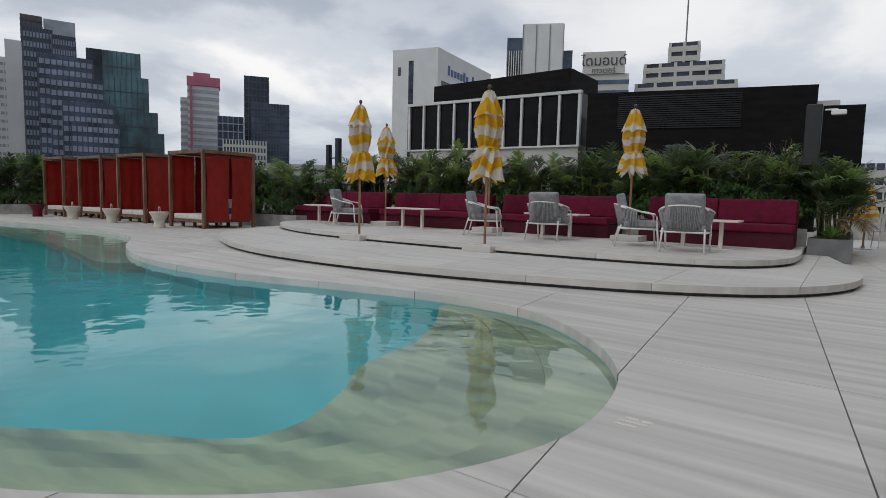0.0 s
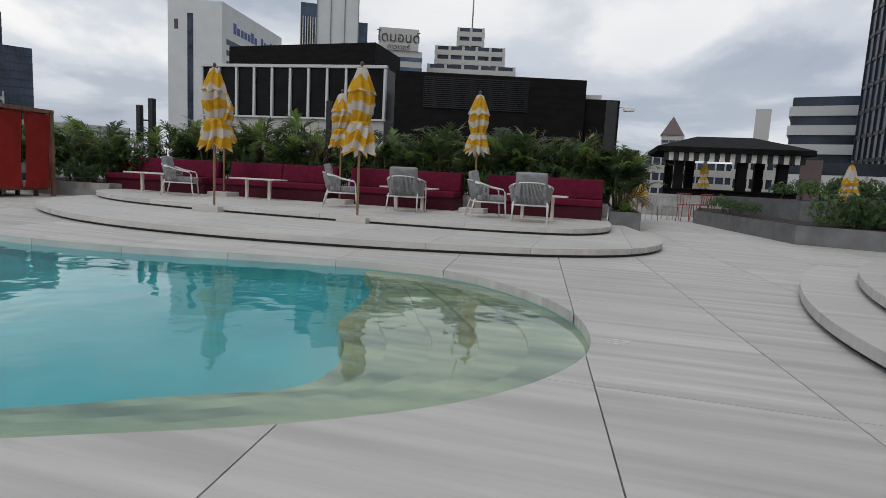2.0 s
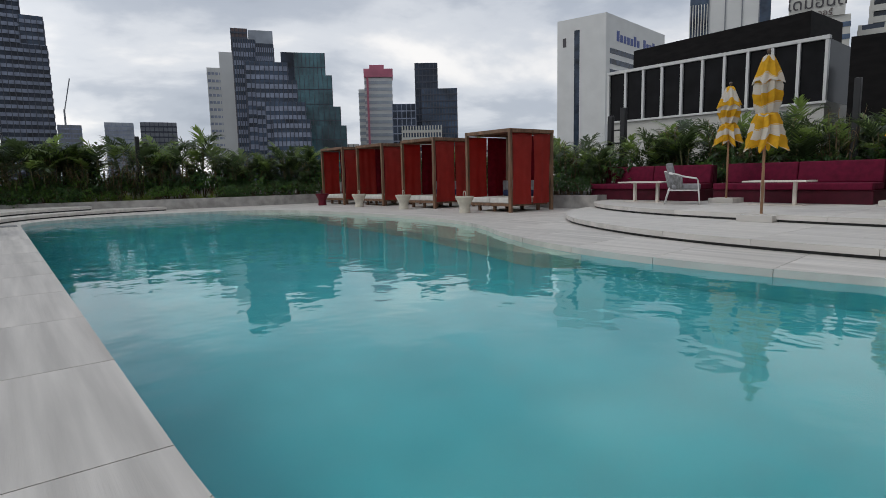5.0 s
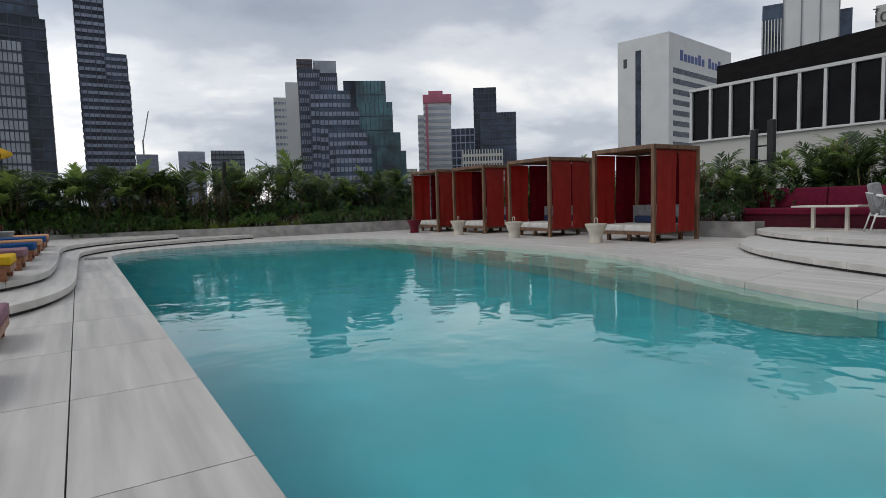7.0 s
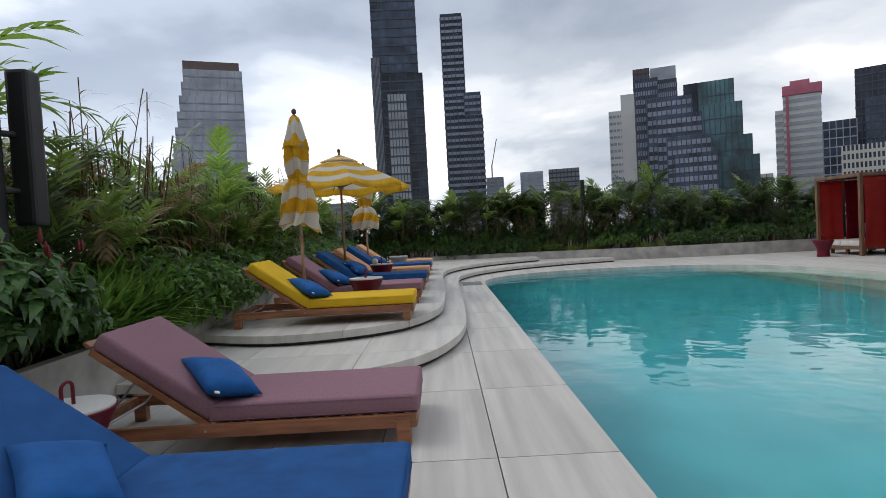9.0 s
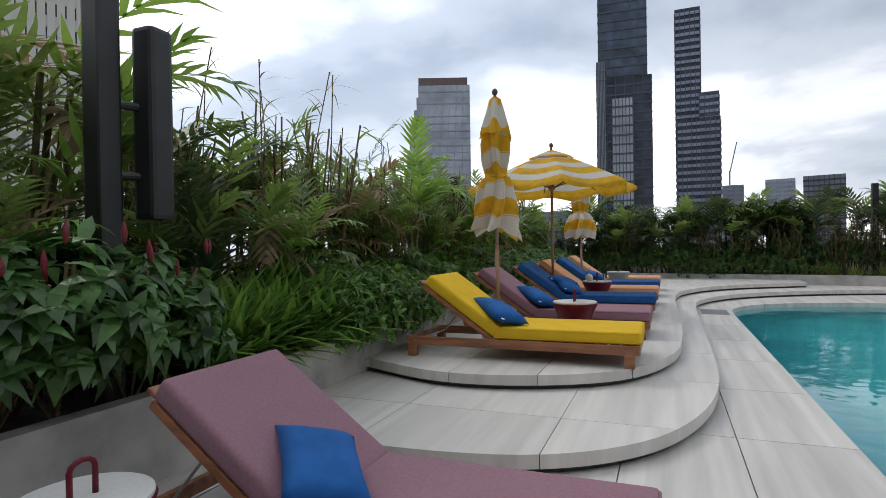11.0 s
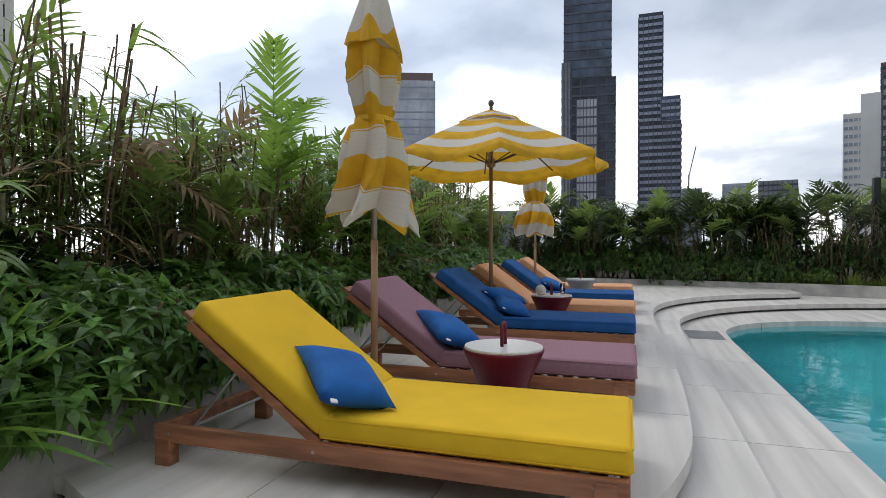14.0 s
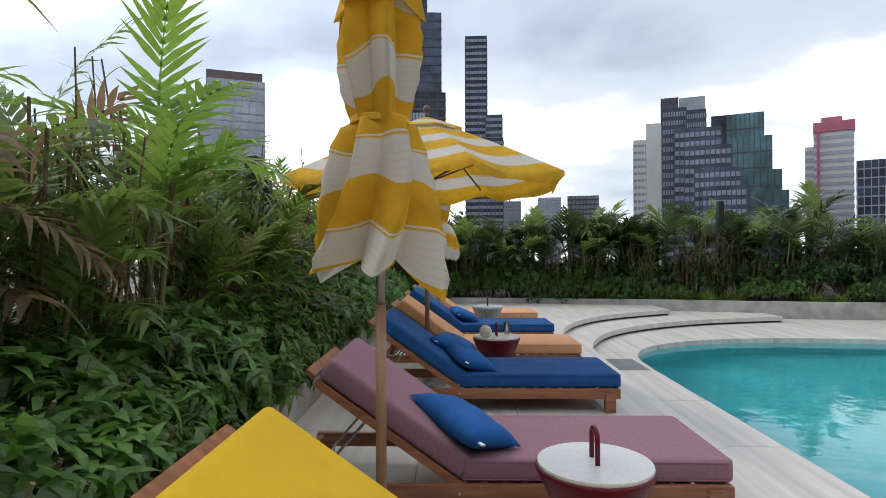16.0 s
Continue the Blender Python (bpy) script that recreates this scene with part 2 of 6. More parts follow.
STRIPED = striped_cloth()
BLACK = material("black_metal", (0.012, 0.012, 0.013), 0.45, vary=0.2, scale=4)
STEEL = material("steel_grey", (0.45, 0.45, 0.46), 0.3, metal=0.9, vary=0.04)
BRANCH = material("plant_stem", (0.13, 0.12, 0.05), 0.8, vary=0.25, scale=14)
BARK = material("dry_stem", (0.16, 0.11, 0.06), 0.9, vary=0.3, scale=14)
PALM = leaf_material("palm_leaf", (0.125, 0.185, 0.050), (0.28, 0.40, 0.09), 0.36)
# darker copy of the palm leaf: the hedges' shade is put into its colour
PALM_SHADED = leaf_material("palm_leaf_shaded", (0.037, 0.060, 0.025), (0.095, 0.14, 0.05))
PALM_FRESH = leaf_material("palm_leaf_fresh", (0.15, 0.27, 0.045), (0.34, 0.52, 0.09), 0.34)
STRAP = leaf_material("strap_leaf", (0.105, 0.215, 0.045), (0.26, 0.46, 0.09), 0.34)
GLOSSY = leaf_material("glossy_leaf", (0.105, 0.205, 0.050), (0.24, 0.44, 0.09), 0.30)
DRY = leaf_material("palm_leaf_dry", (0.30, 0.205, 0.12), (0.36, 0.25, 0.13), 0.7)
BROAD = leaf_material("broad_leaf", (0.085, 0.165, 0.055), (0.18, 0.34, 0.09), 0.26)
SHRUB = leaf_material("shrub_leaf", (0.044, 0.092, 0.030), (0.15, 0.30, 0.07), 0.34)
SHRUB_LIGHT = leaf_material("shrub_leaf_light", (0.095, 0.195, 0.034), (0.26, 0.44, 0.08), 0.36)
GRASSY = leaf_material("spider_grass_leaf", (0.18, 0.23, 0.05), (0.38, 0.46, 0.10), 0.4)
FLOWER = material("red_ginger", (0.17, 0.010, 0.020), 0.5, vary=0.15)
PINK = material("pink_flower", (0.45, 0.15, 0.22), 0.6, vary=0.15)
GLASS_DARK = material("tower_glass_dark", (0.030, 0.042, 0.066), 0.25, vary=0.35, scale=0.15, spec=0.35)
BLACK_GLASS = material("black_window_glass", (0.006, 0.006, 0.007), 0.35, vary=0.3, scale=0.6, spec=0.12)
GLASS_BLUE = material("tower_glass_blue", (0.055, 0.085, 0.135), 0.22, vary=0.35, scale=0.12, spec=0.45)
GLASS_TEAL = material("tower_glass_teal", (0.06, 0.145, 0.165), 0.20, vary=0.35, scale=0.10, spec=0.5)
GLASS_SILVER = material("tower_glass_silver", (0.33, 0.36, 0.40), 0.22, vary=0.15, scale=0.10, spec=0.8)
CONC_WHITE = material("tower_white", (0.62, 0.62, 0.60), 0.7, vary=0.025, scale=0.12)
CONC_WARM = material("tower_cream", (0.50, 0.49, 0.45), 0.7, vary=0.03, scale=0.12)
CONC_GREY = material("tower_grey", (0.22, 0.23, 0.25), 0.7, vary=0.10, scale=0.2)
BAND_DARK = material("tower_band_dark", (0.055, 0.062, 0.085), 0.5, vary=0.15, scale=0.3)
BAND_LIGHT = material("tower_band_light", (0.24, 0.27, 0.35), 0.5, vary=0.15, scale=0.3)
PINKISH = material("tower_pink", (0.50, 0.14, 0.20), 0.6, vary=0.08, scale=0.2)
BROWN_CAP = material("tower_brown", (0.13, 0.09, 0.085), 0.6, vary=0.1, scale=0.2)
BLACK_WALL = material("black_cladding", (0.007, 0.006, 0.006), 0.8, vary=0.25, scale=0.8, stretch=(1, 1, 3), spec=0.2)
SIGN_BLUE = material("sign_blue", (0.03, 0.06, 0.24), 0.5, vary=0.03)
SIGN_DARK = material("sign_dark", (0.05, 0.045, 0.05), 0.5, vary=0.03)
CITY = material("city_ground", (0.16, 0.16, 0.15), 0.9, vary=0.35, scale=0.02, stain=0.2)
ROOF_TILE = material("pavilion_roof", (0.010, 0.010, 0.010), 0.7, vary=0.25, scale=2, spec=0.1)
RED_CHAIR = material("red_chair_paint", (0.30, 0.03, 0.03), 0.45, vary=0.08)


def water_material():
    m = bpy.data.materials.new("pool_water")
    m.use_nodes = True
    n, l = m.node_tree.nodes, m.node_tree.links
    n.clear()
    out = n.new("ShaderNodeOutputMaterial")
    gl = n.new("ShaderNodeBsdfGlossy"); gl.inputs["Roughness"].default_value = 0.03
    gl.inputs["Color"].default_value = (0.95, 0.97, 0.97, 1)
    tr = n.new("ShaderNodeBsdfRefraction"); tr.inputs["Color"].default_value = (0.72, 0.96, 0.95, 1)
    tr.inputs["IOR"].default_value, tr.inputs["Roughness"].default_value = 1.33, 0.0
    fr = n.new("ShaderNodeFresnel"); fr.inputs["IOR"].default_value = 1.37
    mx = n.new("ShaderNodeMixShader")
    df = n.new("ShaderNodeBsdfDiffuse"); df.inputs[0].default_value = (0.06, 0.46, 0.52, 1)
    milky = n.new("ShaderNodeMixShader"); milky.inputs[0].default_value = 0.12
    l.new(tr.outputs[0], milky.inputs[1]); l.new(df.outputs[0], milky.inputs[2])
    co = n.new("ShaderNodeTexCoord")
    mp = n.new("ShaderNodeMapping"); mp.inputs["Scale"].default_value = (1.0, 1.0, 1)
    l.new(co.outputs["Object"], mp.inputs[0])
    a = n.new("ShaderNodeTexNoise"); a.inputs["Scale"].default_value, a.inputs["Detail"].default_value = 2.2, 2.5
    b = n.new("ShaderNodeTexNoise"); b.inputs["Scale"].default_value, b.inputs["Detail"].default_value = 0.35, 1
    l.new(mp.outputs[0], a.inputs["Vector"]); l.new(mp.outputs[0], b.inputs["Vector"])
    mm = n.new("ShaderNodeMath"); mm.operation = "MULTIPLY"
    l.new(a.outputs["Fac"], mm.inputs[0]); l.new(b.outputs["Fac"], mm.inputs[1])
    bu = n.new("ShaderNodeBump"); bu.inputs["Strength"].default_value, bu.inputs["Distance"].default_value = 0.40, 0.045
    l.new(mm.outputs[0], bu.inputs["Height"])
    l.new(bu.outputs[0], tr.inputs["Normal"]); l.new(bu.outputs[0], gl.inputs["Normal"]); l.new(bu.outputs[0], fr.inputs["Normal"])
    l.new(fr.outputs[0], mx.inputs[0]); l.new(milky.outputs[0], mx.inputs[1]); l.new(gl.outputs[0], mx.inputs[2])
    l.new(mx.outputs[0], out.inputs[0])
    return m


WATER = water_material()


# ---------------------------------------------------------------- mesh helpers
def part(name, bm, mat, parent=None, label="", smooth=False):
    me = bpy.data.meshes.new(name)
    bm.to_mesh(me)
    bm.free()
    for mm in (mat if isinstance(mat, (list, tuple)) else [mat]):
        me.materials.append(mm)
    if smooth:
        me.polygons.foreach_set("use_smooth", [True] * len(me.polygons))
    ob = new(name, me)
    if parent:
        ob.parent = parent
    if label:
        tagged(ob, label)
    return ob


def share(ob, name, loc, parent=None, rot=(0, 0, 0)):
    """Another piece on the mesh of ob."""
    o = new(name, ob.data)
    o.location, o.rotation_euler = loc, rot
    o.parent = parent if parent else ob.parent
    return o


def thing(name, label, category, at=(0, 0, 0), rz=0.0, group="", kind=""):
    e = new(name)
    e.empty_display_size = 0.2
    e.matrix_basis = pose(*at, 0, 0, rz)
    return tagged(e, label, category, group, kind)


def box(bm, lo, hi, bevel=0.0, seg=2, m=None):
    c = [(a + b) / 2 for a, b in zip(lo, hi)]
    s = [abs(b - a) for a, b in zip(lo, hi)]
    r = bmesh.ops.create_cube(bm, size=1.0, matrix=Matrix.Translation(c) @ Matrix.Diagonal((*s, 1)))
    vs = r["verts"]
    if bevel:
        es = list({e for v in vs for e in v.link_edges})
        r2 = bmesh.ops.bevel(bm, geom=es, offset=min(bevel, min(s) * 0.49), segments=seg, profile=0.6, affect="EDGES")
        vs = list({v for f in r2["faces"] for v in f.verts} | {v for v in vs if v.is_valid})
        vs = [v for v in vs if v.is_valid]
    if m is not None:
        bmesh.ops.transform(bm, matrix=m, verts=vs)
    return bm


def rod(bm, p, q, r, seg=10, r2=None):
    p, q = Vector(p), Vector(q)
    d = q - p
    m = Matrix.Translation((p + q) / 2) @ d.to_track_quat("Z", "Y").to_matrix().to_4x4()
    bmesh.ops.create_cone(bm, cap_ends=True, segments=seg, radius1=r, radius2=r if r2 is None else r2, depth=d.length, matrix=m)
    return bm


def tube(bm, pts, r, seg=8):
    """A bent round bar through the points."""
    pts = [Vector(p) for p in pts]
    rings = []
    for i, p in enumerate(pts):
        d = (pts[min(i + 1, len(pts) - 1)] - pts[max(i - 1, 0)]).normalized()
        a = d.orthogonal().normalized() if abs(d.z) > 0.98 else d.cross(Vector((0, 0, 1))).normalized()
        b = d.cross(a)
        rings.append([bm.verts.new(p + (a * math.cos(k * math.tau / seg) + b * math.sin(k * math.tau / seg)) * r) for k in range(seg)])
    for u, v in zip(rings, rings[1:]):
        best = min(range(seg), key=lambda s: (u[0].co - v[s].co).length)
        for k in range(seg):
            bm.faces.new((u[k], u[(k + 1) % seg], v[(k + 1 + best) % seg], v[(k + best) % seg]))
    bm.faces.new(rings[0][::-1]), bm.faces.new(rings[-1])
    bmesh.ops.recalc_face_normals(bm, faces=bm.faces)
    return bm


def lathe(bm, profile, seg=24, centre=(0, 0)):
    rings = []
    for r, z in profile:
        rings.append([bm.verts.new((centre[0] + r * math.cos(k * math.tau / seg), centre[1] + r * math.sin(k * math.tau / seg), z)) for k in range(seg)])
    for u, v in zip(rings, rings[1:]):
        for k in range(seg):
            bm.faces.new((u[k], u[(k + 1) % seg], v[(k + 1) % seg], v[k]))
    bm.faces.new(rings[0][::-1]), bm.faces.new(rings[-1])
    return bm


def smooth_curve(pts, n=6, closed=False):
    """Points of a rounded line through the given ones."""
    out, k = [], len(pts)
    for i in range(k if closed else k - 1):
        p = [Vector((*pts[(i + j) % k if closed else min(max(i + j, 0), k - 1)][:2], 0)) for j in (-1, 0, 1, 2)]
        for s in range(n):
            t = s / n
            v = 0.5 * (2 * p[1] + (p[2] - p[0]) * t + (2 * p[0] - 5 * p[1] + 4 * p[2] - p[3]) * t * t + (3 * p[1] - p[0] - 3 * p[2] + p[3]) * t ** 3)
            out.append((v.x, v.y))
    if not closed:
        out.append(tuple(pts[-1][:2]))
    return out


def offset_line(pts, d, closed=False):
    """The line moved to its left by d (a number, or one for each point)."""
    k, out = len(pts), []
    for i in range(k):
        a = pts[(i - 1) % k] if closed or i else pts[0]
        b = pts[(i + 1) % k] if closed or i < k - 1 else pts[-1]
        t = Vector((b[0] - a[0], b[1] - a[1])).normalized()
        dd = d[i] if isinstance(d, (list, tuple)) else d
        out.append((pts[i][0] - t.y * dd, pts[i][1] + t.x * dd))
    return out


def sheet(outline, z):
    """A flat bmesh inside a closed outline."""
    bm = bmesh.new()
    vs = [bm.verts.new((x, y, z)) for x, y in outline]
    es = [bm.edges.new((vs[i], vs[(i + 1) % len(vs)])) for i in range(len(vs))]
    bmesh.ops.triangle_fill(bm, use_beauty=True, use_dissolve=False, edges=es, normal=(0, 0, 1))
    for f in bm.faces:
        if f.normal.z < 0:
            f.normal_flip()
    return bm


def slab(outline, z0, z1):
    """A solid plate inside a closed outline."""
    bm = sheet(outline, z1)
    r = bmesh.ops.extrude_face_region(bm, geom=list(bm.faces))
    bmesh.ops.translate(bm, vec=(0, 0, z0 - z1), verts=[v for v in r["geom"] if isinstance(v, bmesh.types.BMVert)])
    bmesh.ops.recalc_face_normals(bm, faces=bm.faces)
    return bm


def strip(lines, closed=False):
    """A surface between rows of points (x, y, z)."""
    bm = bmesh.new()
    rows = [[bm.verts.new(p) for p in row] for row in lines]
    for u, v in zip(rows, rows[1:]):
        for i in range(len(u) if closed else len(u) - 1):
            j = (i + 1) % len(u)
            bm.faces.new((u[i], u[j], v[j], v[i]))
    bmesh.ops.recalc_face_normals(bm, faces=bm.faces)
    return bm


# ---------------------------------------------------------------- outlines of the terrace
POOL_NEAR = 0.67
POOL = smooth_curve([(-22.3, 0.67), (-23.3, 0.78), (-24.2, 1.35), (-24.85, 2.6), (-25.0, 4.2), (-24.75, 6.0), (-23.9, 7.5), (-22.2, 8.45), (-19.6, 8.85), (-17.0, 9.0),
                     (-15.0, 8.9), (-13.1, 8.4), (-11.2, 7.4), (-9.5, 6.75), (-8.0, 6.5), (-6.4, 6.55), (-4.9, 6.85), (-3.5, 7.08), (-2.25, 6.98), (-1.40, 6.38),
                     (-0.88, 5.66), (-0.68, 4.9), (-0.74, 4.2), (-1.15, 3.45), (-1.85, 2.85), (-2.75, 2.35), (-3.5, 1.9), (-4.15, 1.33), (-4.8, 0.84), (-5.6, 0.69), (-6.6, 0.67)], 5)
UP_LOUNGE = smooth_curve([(-15.45, -3.25), (-15.12, -2.4), (-15.2, -1.6), (-15.65, -0.85), (-16.5, -0.45), (-17.6, -0.33), (-19.7, -0.31), (-22.6, -0.34), (-24.2, -0.18),
                          (-25.5, 0.35), (-26.6, 1.3), (-27.6, 2.9)], 6)
LO_LOUNGE = smooth_curve([(-13.75, -3.25), (-13.62, -2.3), (-13.75, -1.3), (-14.2, -0.65), (-14.95, -0.27), (-16.0, -0.07), (-17.5, -0.02), (-20.2, 0.0), (-22.5, 0.03), (-23.7, 0.2),
                          (-25.0, 0.85), (-26.0, 1.9), (-26.8, 3.4), (-27.3, 5.3)], 6)
UP_SOFA = smooth_curve([(-14.0, 14.9), (-13.75, 13.4), (-12.5, 12.15), (-10.6, 11.25), (-8.5, 10.85), (-6.3, 10.72), (-4.2, 10.72), (-2.4, 10.85), (-1.1, 11.3), (-0.5, 12.2), (-0.35, 13.3), (-0.4, 14.9)], 6)
LO_SOFA = smooth_curve([(-13.6, 12.8), (-12.9, 11.2), (-11.6, 9.75), (-9.7, 8.65), (-7.9, 8.1), (-6.0, 7.95), (-4.3, 8.1), (-2.9, 8.4), (-1.5, 8.85), (-0.4, 9.55), (0.25, 10.5), (0.5, 11.7), (0.35, 13.2), (0.0, 15.3)], 6)
RIGHT_1 = smooth_curve([(2.3, 9.6), (1.7, 8.3), (1.25, 6.8), (1.05, 5.4), (1.15, 4.0), (1.6, 2.6), (2.4, 1.4)], 6)
RIGHT_2 = smooth_curve([(3.2, 9.9), (2.4, 8.6), (1.85, 7.1), (1.6, 5.7), (1.7, 4.2), (2.15, 2.9), (2.9, 1.8)], 6)
FAR_WALL = smooth_curve([(-29.3, -3.6), (-29.2, -0.5), (-28.7, 2.6), (-27.9, 6.0), (-27.5, 9.5), (-27.3, 12.5), (-26.6, 13.7), (-24.0, 13.9), (-15.2, 13.9), (-14.2, 14.4), (-14.0, 15.55)], 6)

# ---------------------------------------------------------------- ground of the city and the building below
bm = bmesh.new()
bmesh.ops.create_grid(bm, x_segments=1, y_segments=1, size=2600, matrix=Matrix.Translation((0, 0, -42)))
tagged(part("ground", bm, CITY), "grey city ground far below the roof terrace", "ground", kind="structure")
bm = bmesh.new()
box(bm, (-33.4, -8.0, -42), (14, 27.0, -1.75))
tagged(part("building_below", bm, CONC_WARM), "concrete building that carries the roof terrace", "building", kind="structure")


# ---------------------------------------------------------------- paving
def paving(parent, outline, xs, ys, z, thick, mat, near, gap=0.004, name="tile", tilt=0.0):
    """Stone plates in a grid, cut by the outline: those near the walk are pieces, the rest one mesh."""
    bm = sheet(outline, z)
    lo_x, hi_x = min(p[0] for p in outline) - 3 * (tilt > 0), max(p[0] for p in outline)
    lo_y, hi_y = min(p[1] for p in outline), max(p[1] for p in outline)
    for axis, lines, lo, hi in ((0, xs, lo_x, hi_x), (1, ys, lo_y, hi_y)):
        for c in lines:
            if lo < c < hi:
                co, no = [0, 0, 0], [0, 0, 0]
                co[axis], no[axis] = c, 1
                if axis == 0:
                    co[1], no[1] = 5.0, tilt
                bmesh.ops.bisect_plane(bm, geom=bm.verts[:] + bm.edges[:] + bm.faces[:], dist=1e-5, plane_co=co, plane_no=no)
    cells = {}
    for f in bm.faces:
        c = f.calc_center_median()
        cells.setdefault((sum(c.x + tilt * (c.y - 5) > v for v in xs), sum(c.y > v for v in ys)), []).append(f)
    rest_v, rest_f = [], []
    for key, faces in cells.items():
        inside, index, vs, fs = set(faces), {}, [], []
        for f in faces:
            for v in f.verts:
                if v not in index:
                    x, y = v.co.x, v.co.y
                    c = f.calc_center_median()
                    for c0 in xs:
                        if abs(v.co.x + tilt * (v.co.y - 5) - c0) < 1e-4:
                            x += gap if c.x + tilt * (c.y - 5) > c0 else -gap
                    for c0 in ys:
                        if abs(y - c0) < 1e-4:
                            y += gap if c.y > c0 else -gap
                    index[v] = len(vs)
                    vs.append((x, y, z))
            fs.append([index[v] for v in f.verts])
        top = len(vs)
        vs += [(x, y, z - thick) for x, y, _ in vs]
        for f in faces:
            for loop in f.loops:
                if sum(g in inside for g in loop.edge.link_faces) == 1:
                    a, b = index[loop.vert], index[loop.link_loop_next.vert]
                    fs.append([b, a, a + top, b + top])
        cx = sum(v[0] for v in vs) / len(vs)
        cy = sum(v[1] for v in vs) / len(vs)
        if near(cx, cy):
            me = bpy.data.meshes.new(name)
            me.from_pydata(vs, [], fs)
            me.materials.append(mat)
            o = new(name, me)
            o.parent = parent
        else:
            k = len(rest_v)
            rest_v += vs
            rest_f += [[i + k for i in f] for f in fs]
    bm.free()
    if rest_v:
        me = bpy.data.meshes.new("paving_rest")
        me.from_pydata(rest_v, [], rest_f)
        me.materials.append(mat)
        o = tagged(new("paving_rest", me), "pale travertine paving farther from the walk", kind="stuff")
        o.parent = parent


def grid(start, step, lo, hi):
    k = math.ceil((lo - start) / step)
    out = []
    while start + k * step < hi:
        out.append(start + k * step)
        k += 1
    return out


# joint bed under the plates
DECK_B = [(-32, POOL_NEAR)] + POOL + [(-4.2, POOL_NEAR), (-4.2, -7), (13, -7), (13, 26), (-32, 26)]
DECK_A = [(-32, -7), (-4.2, -7), (-4.2, POOL_NEAR), (-32, POOL_NEAR)]
floor = tagged(part("floor", sheet(DECK_B, -0.035), JOINT), "roof terrace floor paved with pale travertine plates", "floor", kind="structure")
part("joint_bed", sheet(DECK_A, -0.035), JOINT, floor)


def platform(name, label, outline, back, z0, z1, kind="structure"):
    """A raised stone plate whose recess under the rim is coloured dark for shade."""
    shape = outline + back
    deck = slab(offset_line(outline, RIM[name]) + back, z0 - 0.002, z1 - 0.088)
    o = tagged(part(name, deck, RECESS_SHADE), label, "platform", kind=kind)
    return o, shape


RIM = {"lounge_step": 0.05, "lounge_platform": 0.05, "sofa_step": 0.05, "sofa_platform": 0.05, "entry_step": 0.05, "entry_platform": 0.05}
STEP = 0.13
PLATES = [
    ("lounge_step", "low curved travertine step before the sun loungers", LO_LOUNGE, [(-29.2, 5.3), (-29.2, -3.6), (-15.0, -3.6), (-13.75, -3.6)], 0.0, STEP),
    ("lounge_platform", "curved travertine platform carrying the sun loungers", UP_LOUNGE, [(-29.2, 2.9), (-29.2, -3.6), (-15.45, -3.6)], STEP, 2 * STEP),
    ("sofa_step", "wide curved travertine step before the sofas", LO_SOFA, [(0.0, 16.2), (-13.9, 16.2)], 0.0, STEP),
    ("sofa_platform", "curved travertine platform carrying the sofas", UP_SOFA, [(-0.4, 16.2), (-14.0, 16.2)], STEP, 2 * STEP),
    ("entry_step", "curved travertine step beside the walkway", RIGHT_1, [(12, 1.4), (12, 9.6)], 0.0, STEP),
    ("entry_platform", "upper curved travertine step beside the walkway", RIGHT_2, [(12, 1.8), (12, 9.9)], STEP, 2 * STEP),
]
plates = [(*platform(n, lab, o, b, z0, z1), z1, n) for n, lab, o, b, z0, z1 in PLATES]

# ---------------------------------------------------------------- pool
part_wall = strip([[(x, y, -0.05) for x, y in offset_line(POOL + [POOL[0]], 0.02)], [(x, y, -1.5) for x, y in offset_line(POOL + [POOL[0]], 0.02)]])
tagged(part("pool_wall", part_wall, POOL_BLUE), "turquoise plastered wall of the pool below the coping", "pool wall", kind="structure")
tagged(part("pool_floor", sheet(POOL, -1.25), POOL_BLUE), "turquoise plastered pool floor under water", "pool floor", kind="structure")
lobe = [p for i, p in enumerate(POOL) if i >= 86 and p[0] > -5.3]
pool_steps = thing("pool_steps", "wide curved stone steps under water in the pool", "pool steps", kind="structure")


DEEP = smooth_curve([(-3.3, 7.02), (-2.95, 6.45), (-2.85, 5.85), (-2.78, 5.25), (-2.52, 4.8), (-2.36, 4.3), (-2.46, 3.92), (-2.88, 3.62), (-3.45, 3.22), (-4.05, 2.75), (-4.65, 2.05), (-5.1, 1.35), (-5.32, 0.80)], 8)


def along(line, f):
    """The point at the share f of a line's length."""
    lens = [math.dist(p, q) for p, q in zip(line, line[1:])]
    left = f * sum(lens)
    for p, q, d in zip(line, line[1:], lens):
        if left <= d:
            return (p[0] + (q[0] - p[0]) * left / d, p[1] + (q[1] - p[1]) * left / d)
        left -= d
    return line[-1]


N_BENCH = 60
outer, inner = [along(lobe, i / N_BENCH) for i in range(N_BENCH + 1)], [along(DEEP, i / N_BENCH) for i in range(N_BENCH + 1)]


def bench_line(share, drop):
    """A line between the rim and the deep end; narrow stretches drop less."""
    out = []
    for p, q in zip(outer, inner):
        wide = min(1.0, math.dist(p, q) / 1.25)
        out.append((p[0] + (q[0] - p[0]) * share, p[1] + (q[1] - p[1]) * share, -0.20 - drop * wide ** 2))
    return out


